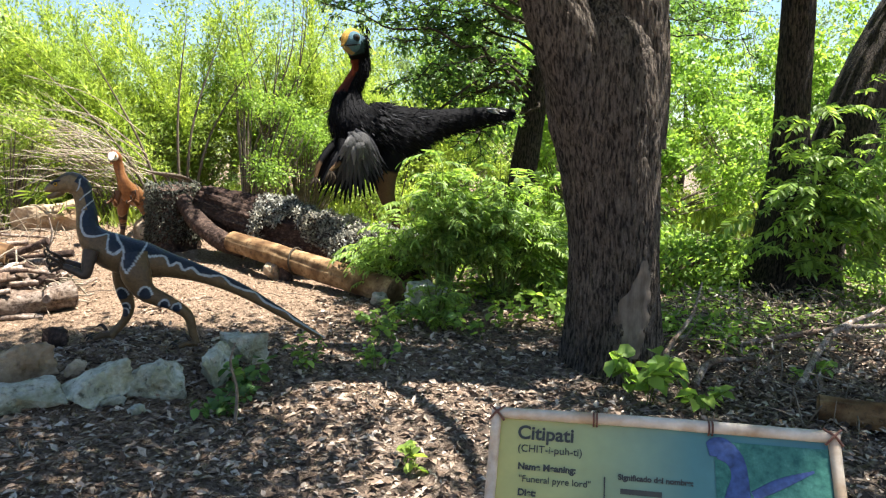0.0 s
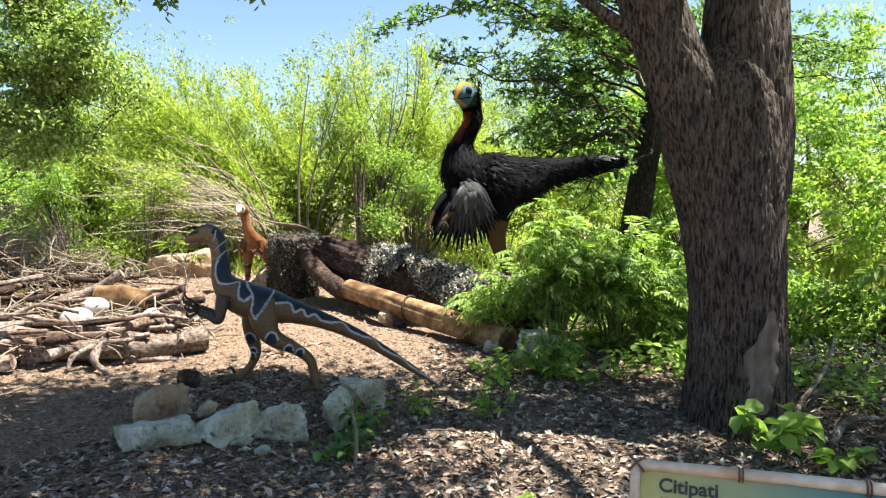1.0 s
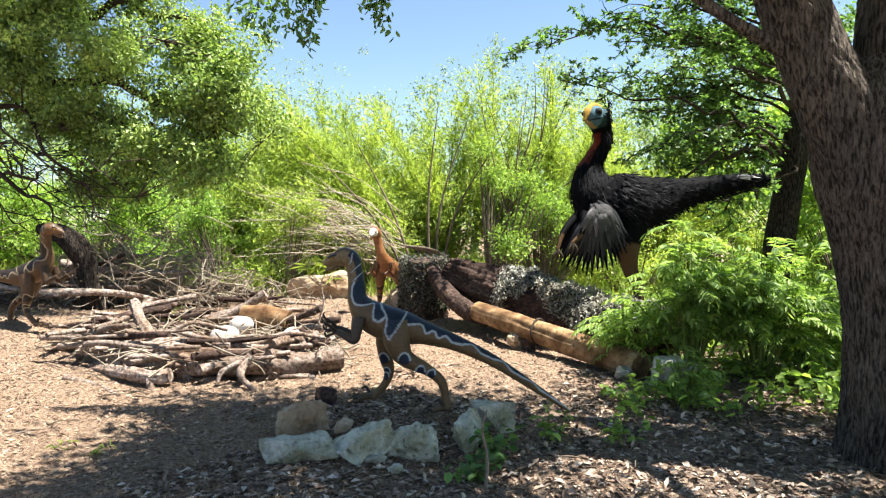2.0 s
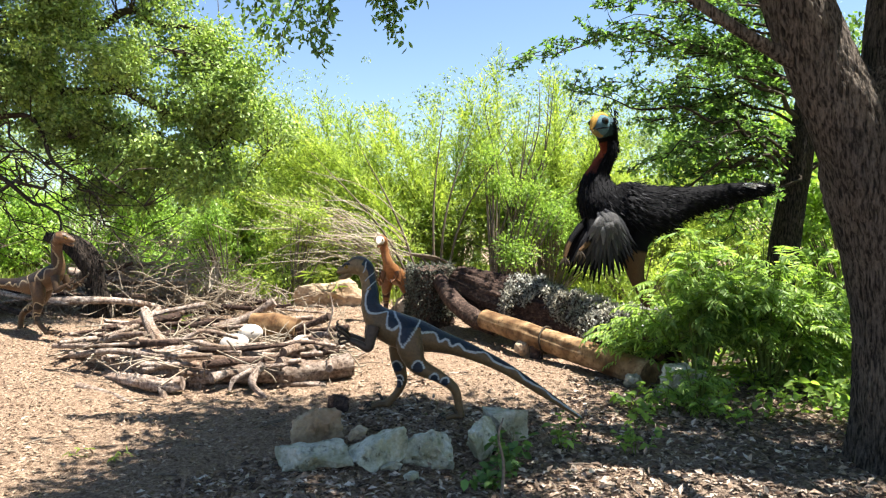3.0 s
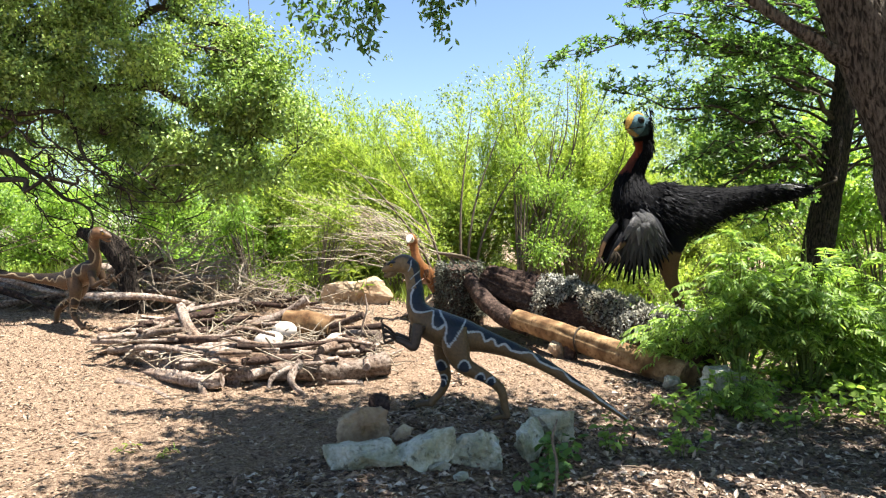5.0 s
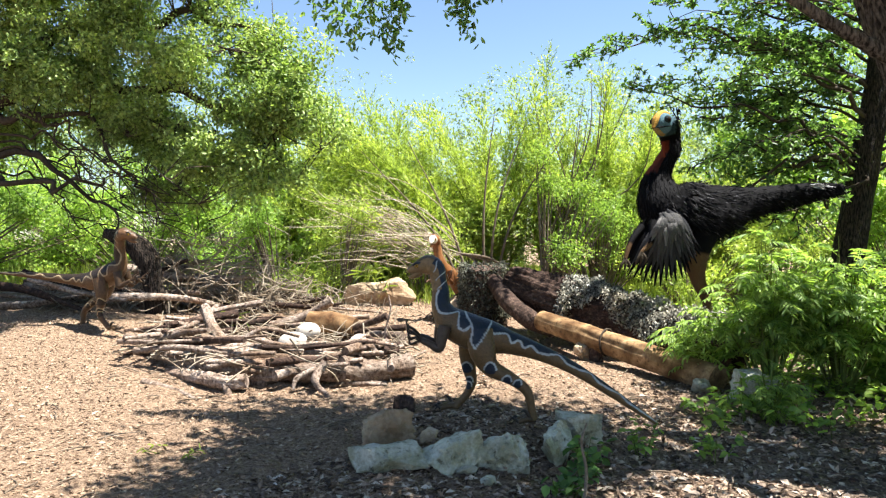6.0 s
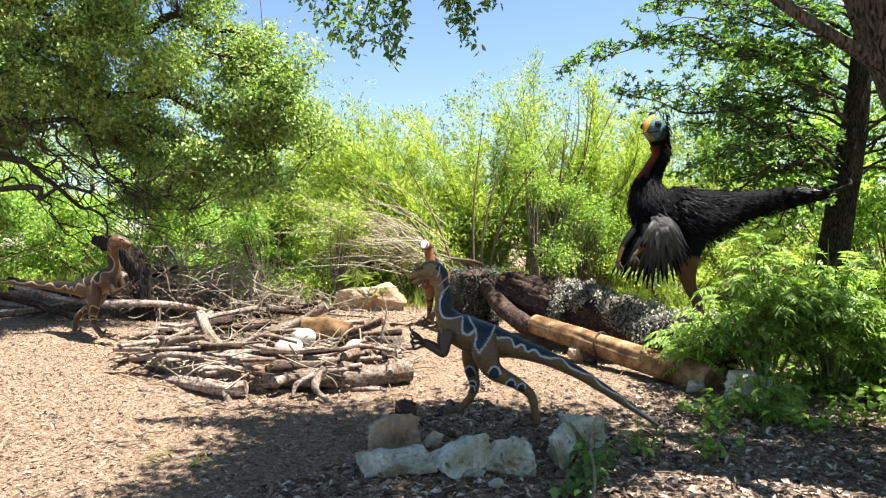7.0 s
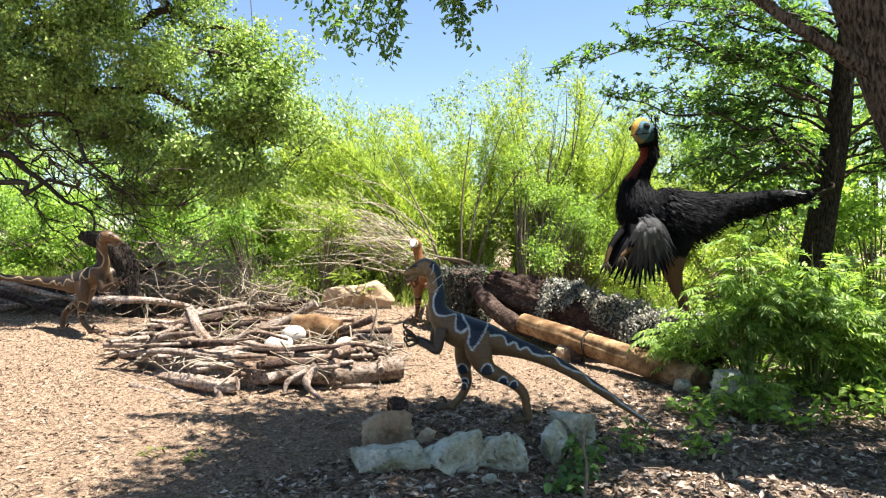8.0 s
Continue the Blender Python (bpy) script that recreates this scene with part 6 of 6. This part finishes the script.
# ---- dead wood ----
def brush_heap():
    g = np.random.default_rng(120)
    x0, y0 = -4.6, 10.9
    base = gz(x0, y0)
    t = thing("brush_heap", "long heap of grey dead branches and twigs", "brush heap", (x0, y0, base))
    for k in range(34):
        x, y = g.uniform(-2.6, 2.0), g.normal(0, 0.5)
        z = gz(x0 + x, y0 + y) - base + 0.06 + 0.55 * g.random() * (1 - (x / 3) ** 2)
        a = g.normal(0.0, 0.45)
        L = g.uniform(0.4, 1.1)
        d = np.array([math.cos(a), math.sin(a) * 0.6, g.normal(-0.05, 0.16)]) * L
        c = np.array([x, y, z])
        r = g.uniform(0.025, 0.075)
        v, f, *_ = tube([(*(c - d), r), (*(c + g.normal(0, 0.06, 3)), r * 0.85), (*(c + d), r * 0.45)], 10, 18, 0.12, seed=k)
        part("branch", Geo().add(v, f), DRIFTWOOD if k % 3 else DARKWOOD, t)
    twig = Geo()
    for k in range(1300):
        x, y = g.normal(-0.2, 1.1), g.normal(0.15, 0.4)
        c = np.array([x, y, gz(x0 + x, y0 + y) - base + abs(g.normal(0.2, 0.42)) * math.exp(-(x / 1.7) ** 2) + 0.05])
        d = g.normal(0, 1, 3) * np.array([1, 0.7, 0.7]) + np.array([0, 0, 0.3])
        d = d / np.linalg.norm(d) * g.uniform(0.12, 0.4)
        v, f, *_ = tube([(*(c - d), 0.009), (*(c + g.normal(0, 0.05, 3)), 0.006), (*(c + d), 0.002)], 4, 6, cap=False)
        twig.add(v, f)
    part("twig_tangle", twig, DRY_STEM, t, "tangle of dry grey twigs", kind="stuff")


def dry_fan():
    """Bare grey stems sweeping out to the left of the feathery shrubs."""
    g = np.random.default_rng(121)
    t = thing("dead_shrub", "leaning dead shrub with bare grey fanned stems", "shrub", (-0.55, 12.7, gz(-0.55, 12.7)))
    geo, dark = Geo(), Geo()
    for k in range(90):
        a = g.uniform(-0.12, 0.7)
        L = g.uniform(1.0, 2.3)
        s = np.array([-0.25 - 1.0 * g.random(), 0.2 * g.normal(), 0.9 + 0.2 * g.normal()])
        e = s + np.array([-math.cos(a) * L, g.normal(0, 0.35), math.sin(a) * L * 0.75])
        m = (s + e) / 2 + np.array([0.1, 0, 0.16]) + g.normal(0, 0.06, 3)
        row = [(*s, 0.008), (*m, 0.006), (*e, 0.002)]
        v, f, *_ = tube(row, 4, 10, cap=False)
        geo.add(v, f)
        for q in curve_points(row, 9)[4:8, :3]:
            e2 = q + unit(e - s) * g.uniform(0.15, 0.4) + g.normal(0, 0.09, 3)
            v, f, *_ = tube([(*q, 0.004), (*((q + e2) / 2 + g.normal(0, 0.02, 3)), 0.003), (*e2, 0.0012)], 3, 5, cap=False)
            geo.add(v, f)
    for e in ((0.8, 0.2, 0.2), (0.55, 0, 0.4), (0.1, 0, 0.0)):
        v, f, *_ = tube([(-0.35, 0, 0.9, 0.02), ((e[0] - 0.35) / 2 + 0.1, 0, 0.75, 0.026), (*e, 0.032)], 7, 14, 0.1)
        dark.add(v, f)
    for e in ((-2.0, 0.2, 2.7), (-1.2, 0.3, 2.9), (0.35, 0.2, 3.4), (0.9, 0.3, 3.2), (1.6, 0.2, 3.0)):
        v, f, *_ = tube([(0.1 + 0.1 * e[0], 0, 0, 0.028), (0.4 * e[0], 0.1, e[2] * 0.5, 0.018), (*e, 0.005)], 6, 14, 0.06)
        dark.add(v, f)
    for k in range(11):
        s = np.array([1.5 + 0.2 * g.normal(), 0.8, 1.2])
        e = s + np.array([g.uniform(-0.6, 1.8), g.normal(0, 0.3), g.uniform(1.8, 3.2)])
        m = (s + e) / 2 + np.array([0.1, 0, -0.15]) + g.normal(0, 0.16, 3)
        v, f, *_ = tube([(1.5, 0.8, 0.0, 0.03), (*s, 0.02), (*m, 0.013), (*e, 0.003)], 5, 14, cap=False)
        dark.add(v, f)
    part("stem_tangle", geo, DRY_STEM, t, kind="stuff")
    part("bough_tangle", dark, TWIG, t, kind="stuff")


def shade_brush():
    """Fallen sticks and dead leaves under the trees to the right."""
    g = np.random.default_rng(122)
    x0, y0 = 5.0, 4.6
    t = thing("brush_heap", "loose brown sticks and dead leaves in shade", "brush heap", (x0, y0, gz(x0, y0)))
    base = gz(x0, y0)
    for row, r in (([(-1.75, 0.1, 0.1), (-1.4, 0.5, 0.16), (-0.9, 0.9, 0.3), (-0.5, 1.3, 0.5)], 0.025), ([(-1.6, -0.1, 0.06), (-1.3, 0.1, 0.14), (-0.8, 0.2, 0.1)], 0.035), ([(-1.9, 0.4, 0.12), (-1.65, 0.45, 0.17), (-1.4, 0.3, 0.08)], 0.022), ([(-0.9, -0.4, 0.12), (0, 0.2, 0.3), (0.9, 0.5, 0.45)], 0.03), ([(-0.6, 0.6, 0.1), (0.4, 0.2, 0.35), (1.4, -0.3, 0.4)], 0.025)):
        p = [(a, b, c + gz(x0 + a, y0 + b) - base, r * (1 - 0.2 * k)) for k, (a, b, c) in enumerate(row)]
        v, f, *_ = tube(p, 8, 20, 0.12)
        part("branch", Geo().add(v, f), DRIFTWOOD, t)
    twig, leaf = Geo(), Geo()
    for k in range(420):
        x, y = g.uniform(-1.5, 1.9), g.uniform(-1.1, 1.9)
        c = np.array([x, y, gz(x0 + x, y0 + y) - base + g.uniform(0.02, 0.3) * min(1, (x + 1.8) / 1.8)])
        d = g.normal(0, 1, 3) * np.array([1, 1, 0.35])
        d = d / np.linalg.norm(d) * g.uniform(0.12, 0.45)
        v, f, *_ = tube([(*(c - d), 0.007), (*(c + g.normal(0, 0.05, 3)), 0.005), (*(c + d), 0.002)], 4, 6, cap=False)
        twig.add(v, f)
    part("twig_tangle", twig, TWIG, t, kind="stuff")
    n = 9000
    x, y = g.uniform(-1.5, 2.2, n), g.uniform(-1.3, 2.2, n)
    z = height(x0 + x, y0 + y) - base + g.uniform(0, 0.3, n) * np.clip((x + 1.8) / 1.8, 0, 1)
    v, f = blades(np.stack([x, y, z], -1), g.normal(0, 1, (n, 3)) * np.array([1, 1, 0.5]), g.uniform(0.05, 0.11, n), g.uniform(0.015, 0.03, n), g, fold=0.35, spread=0.7)
    part("dead_leaves", Geo().add(v, f), LITTER, t, kind="stuff")


def island_material(name, stops, rough=0.85):
    """Scraps that each take a tone of their own."""
    m, n, l, bs = nodes_of(name)
    g = n.new("ShaderNodeNewGeometry")
    r = ramp(n, stops)
    l.new(g.outputs["Random Per Island"], r.inputs[0])
    x = noise_tex(n, l, 60, 4)
    r2 = ramp(n, [(0.3, (0.7, 0.7, 0.7)), (0.7, (1.2, 1.2, 1.2))])
    l.new(x.outputs[0], r2.inputs[0])
    l.new(mix(n, l, 1.0, r.outputs[0], r2.outputs[0], "MULTIPLY"), bs.inputs["Base Color"])
    bs.inputs["Roughness"].default_value = rough
    bs.inputs["Specular IOR Level"].default_value = 0.2
    return m


LITTER = island_material("dead_leaf", [(0.0, (0.04, 0.027, 0.02)), (0.35, (0.17, 0.115, 0.08)), (0.7, (0.36, 0.265, 0.195)), (1.0, (0.58, 0.5, 0.41))], 0.7)
CHIPS = island_material("wood_chip", [(0.0, (0.07, 0.042, 0.026)), (0.35, (0.195, 0.13, 0.084)), (0.75, (0.33, 0.232, 0.155)), (1.0, (0.44, 0.345, 0.25))])
brush_heap()
dry_fan()
shade_brush()


def scatter():
    g = np.random.default_rng(130)
    for name, mat, n, box, size, label in (("mulch_chips", CHIPS, 105000, (-6.5, 3.2, 2.9, 12.5), (0.015, 0.055), "loose tan wood chips strewn over the clearing"),
                                            ("leaf_litter", LITTER, 60000, (-3.2, 6.5, 1.8, 7.6), (0.03, 0.085), "brown and grey dead leaves strewn under the trees")):
        x = g.uniform(box[0], box[1], n)
        y = box[2] + (box[3] - box[2]) * g.random(n) ** 1.35
        k = np.array([noise.noise(Vector((a * 0.8, b * 0.8, 1.0))) + 0.4 * noise.noise(Vector((a * 3, b * 3, 1.0))) for a, b in zip(x, y)])
        lean = 0.45 * x - 0.35 * (y - 6.2)
        keep = (lean + 1.4 * k < 0.9) if name == "mulch_chips" else (lean + 1.4 * k > -0.35)
        x, y = x[keep], y[keep]
        z = height(x, y) + np.array([0.03 * noise.noise(Vector((a, b, h)) * 3.1) + 0.018 * noise.noise(Vector((a, b, h)) * 8.7) for a, b, h in zip(x, y, height(x, y))])
        d = g.normal(0, 1, (len(x), 3)) * np.array([1, 1, 0.22])
        L = g.uniform(*size, len(x))
        w = L * (g.uniform(0.25, 0.5, len(x)) if name == "mulch_chips" else g.uniform(0.35, 0.6, len(x)))
        v, f = blades(np.stack([x, y, z + 0.004], -1), d, L, w, g, fold=0.25 if name == "leaf_litter" else 0.05, spread=0.4)
        tagged(new(name, Geo().add(v, f).mesh(name, mat, False)), label, "litter", kind="stuff")
    geo = Geo()
    for k in range(260):
        x, y = g.uniform(-4, 5), g.uniform(2.6, 8)
        a, L = g.uniform(0, 6.28), g.uniform(0.08, 0.3)
        e = np.array([math.cos(a), math.sin(a)]) * L
        v, f, *_ = tube([(x, y, gz(x, y) + 0.015, 0.006), (x + e[0] / 2 + g.normal(0, 0.02), y + e[1] / 2, gz(x + e[0] / 2, y + e[1] / 2) + 0.025, 0.005), (x + e[0], y + e[1], gz(x + e[0], y + e[1]) + 0.015, 0.003)], 5, 7)
        geo.add(v, f)
    tagged(new("fallen_twigs", geo.mesh("fallen_twigs", TWIG)), "short dry twigs lying on the ground", "litter", kind="stuff")


scatter()


# ---- the information sign ----
def text_mesh(body, size, bold=0.0):
    cu = bpy.data.curves.new("lettering", "FONT")
    cu.body, cu.size, cu.offset, cu.extrude = body, size, bold, 0.0006
    ob = bpy.data.objects.new("lettering", cu)
    scene.collection.objects.link(ob)
    bpy.context.view_layer.update()
    me = bpy.data.meshes.new_from_object(ob.evaluated_get(bpy.context.evaluated_depsgraph_get()))
    bpy.data.objects.remove(ob)
    bpy.data.curves.remove(cu)
    return me


def slab(w, h, d, x=0.0, y=0.0, z=0.0, round_by=0.0):
    bm = bmesh.new()
    bmesh.ops.create_cube(bm, size=1)
    for v in bm.verts:
        v.co = Vector((v.co.x * w + x, v.co.y * h + y, v.co.z * d + z))
    if round_by:
        bmesh.ops.bevel(bm, geom=list(bm.edges), offset=round_by, segments=2, affect="EDGES")
    me = bpy.data.meshes.new("slab")
    bm.to_mesh(me), bm.free()
    return me


def sign_material():
    """A printed panel that runs from yellow-green to teal."""
    m, n, l, bs = nodes_of("printed_panel")
    tc = n.new("ShaderNodeTexCoord")
    sep = n.new("ShaderNodeSeparateXYZ")
    l.new(tc.outputs["Object"], sep.inputs[0])
    mr = n.new("ShaderNodeMapRange")
    mr.inputs[1].default_value, mr.inputs[2].default_value = 0.0, 0.6
    l.new(sep.outputs[0], mr.inputs[0])
    r = ramp(n, [(0.0, (0.5, 0.44, 0.13)), (0.3, (0.33, 0.36, 0.16)), (0.6, (0.09, 0.21, 0.19)), (1.0, (0.06, 0.17, 0.19))])
    l.new(mr.outputs[0], r.inputs[0])
    x = noise_tex(n, l, 12, 5)
    r2 = ramp(n, [(0.3, (0.88, 0.88, 0.88)), (0.7, (1.1, 1.1, 1.1))])
    l.new(x.outputs[0], r2.inputs[0])
    l.new(mix(n, l, 1.0, r.outputs[0], r2.outputs[0], "MULTIPLY"), bs.inputs["Base Color"])
    bs.inputs["Roughness"].default_value = 0.35
    return m


def info_sign():
    wide, tall = 0.6, 0.45
    across = Vector((0.866, -0.4995, 0))
    upward = Vector((0.3101, 0.5379, 0.7839))
    out = across.cross(upward).normalized()
    upward = out.cross(across).normalized()
    top = Vector((0.501, 1.2557, 1.1173))
    foot = top - upward * tall
    t = thing("information_sign", "tilted green information panel framed in printed bamboo", "sign")
    t.matrix_world = Matrix.Translation(foot) @ Matrix((across, upward, out)).transposed().to_4x4()
    ink, dark = plain("dark_ink", (0.05, 0.045, 0.03), 0.5), plain("brown_metal", (0.05, 0.035, 0.025), 0.5)
    bamboo, binding = rough_material("bamboo", [(0.3, (0.42, 0.33, 0.24)), (0.6, (0.6, 0.52, 0.42)), (0.8, (0.7, 0.63, 0.52))], 25, (0.75, 0.62, 0.5), 8, 0.5, 0.2, 0.003), plain("binding", (0.13, 0.05, 0.03), 0.7)

    def put(name, me, mat, label="", at=(0, 0, 0), parent=None):
        me.materials.clear()
        me.materials.append(mat)
        ob = part(name, me, mat, parent or t, label)
        ob.location = at
        return ob
    panel = put("panel", slab(wide, tall, 0.012, wide / 2, tall / 2, -0.007, 0.002), sign_material(), "yellow-green to teal printed panel")
    for row, r in (([(0.0, tall - 0.008, 0.003), (wide / 2, tall - 0.006, 0.003), (wide, tall - 0.008, 0.003)], 0.0105), ([(0.0, 0.008, 0.003), (wide / 2, 0.01, 0.003), (wide, 0.008, 0.003)], 0.0105),
                   ([(0.008, 0, 0.003), (0.01, tall / 2, 0.003), (0.008, tall, 0.003)], 0.0095), ([(wide - 0.008, 0, 0.003), (wide - 0.01, tall / 2, 0.003), (wide - 0.008, tall, 0.003)], 0.0095)):
        v, f, *_ = tube([(*q, r) for q in row], 14, 24, 0.03)
        part("bamboo_pole", Geo().add(v, f), bamboo, t)
    for x, y, a in ((0.01, tall - 0.01, 45), (0.01, tall - 0.01, -45), (wide - 0.01, tall - 0.01, 45), (wide - 0.01, tall - 0.01, -45)):
        ca, sa = 0.02 * math.cos(radians(a)), 0.02 * math.sin(radians(a))
        v, f, *_ = tube([(x - ca, y - sa, 0.008, 0.0022), (x, y, 0.017, 0.0022), (x + ca, y + sa, 0.008, 0.0022)], 6, 10)
        part("binding_cord", Geo().add(v, f), binding, t)
    for x in (0.19, 0.39):
        for dx in (-0.003, 0.003):
            v, f, *_ = tube([(x + dx, tall - 0.008 + 0.0125 * math.cos(q), 0.003 + 0.0125 * math.sin(q), 0.0018) for q in np.linspace(0, 6.283, 9)], 5, 24, up=(1, 0, 0))
            part("binding_cord", Geo().add(v, f), binding, t)
    for body, size, x, y, bold in (("Citipati", 0.035, 0.05, tall - 0.053, 0.0008), ("(CHIT-i-puh-ti)", 0.019, 0.052, tall - 0.077, 0.0), ("Name Meaning:", 0.0165, 0.055, tall - 0.109, 0.0006), ("\"Funeral pyre lord\"", 0.0165, 0.058, tall - 0.131, 0.0),
                                   ("Diet:", 0.0165, 0.058, tall - 0.155, 0.0006), ("Omnivore", 0.0165, 0.058, tall - 0.177, 0.0), ("Significado del nombre:", 0.0135, 0.232, tall - 0.112, 0.0005)):
        put("lettering", text_mesh(body, size, bold), ink, "", (x, y, 0.0), panel)
    for w, x, y in ((0.07, 0.236, tall - 0.132), (0.1, 0.236, tall - 0.152), (0.05, 0.236, tall - 0.178), (0.09, 0.236, tall - 0.2), (0.08, 0.06, tall - 0.21), (0.1, 0.06, tall - 0.235)):
        put("text_bar", slab(w, 0.009, 0.001, w / 2, 0, 0.0005), ink, "", (x, y, 0), panel)
    put("divider_line", slab(0.0022, 0.3, 0.001, 0, 0, 0.0005), ink, "", (0.209, tall - 0.26, 0), panel)
    # the printed picture: leaves behind a blue-necked figure
    put("picture", slab(0.185, 0.17, 0.001, 0, 0, 0.0005), rough_material("print_leaves", [(0.35, (0.03, 0.12, 0.1)), (0.6, (0.09, 0.26, 0.2)), (0.8, (0.22, 0.42, 0.32))], 60, (0.7, 0.8, 0.8), 15, 0.35, 0.0), "printed teal leaves", (0.488, tall - 0.115, 0), panel)
    blue = plain("print_blue", (0.045, 0.075, 0.19), 0.35, scale=60, spread=0.5)
    v, f, *_ = tube([(0.385, tall - 0.045, 0.0012, 0.012), (0.405, tall - 0.042, 0.0012, 0.02), (0.428, tall - 0.06, 0.0012, 0.016), (0.435, tall - 0.09, 0.0012, 0.014), (0.43, tall - 0.13, 0.0012, 0.022), (0.43, tall - 0.19, 0.0012, 0.03)], 16, 30)
    v[:, 2] = 0.0012 + (v[:, 2] - 0.0012) * 0.04
    part("printed_figure", Geo().add(v, f), blue, panel, "printed blue long-necked bird shape")
    v, f, *_ = tube([(0.455, tall - 0.12, 0.0014, 0.008), (0.5, tall - 0.095, 0.0014, 0.009), (0.555, tall - 0.07, 0.0014, 0.002)], 12, 20)
    v[:, 2] = 0.0014 + (v[:, 2] - 0.0014) * 0.04
    part("printed_tail", Geo().add(v, f), blue, panel)
    inv = t.matrix_world.inverted()
    for x in (0.14, 0.46):
        head = t.matrix_world @ Vector((x, tall * 0.55, -0.02))
        a, b = inv @ head, inv @ Vector((head.x, head.y, gz(head.x, head.y) - 0.1))
        v, f, *_ = tube([(*a, 0.022), (*((a + b) / 2), 0.022), (*b, 0.022)], 16, 6)
        part("post", Geo().add(v, f), dark, t, "brown metal post")


info_sign()
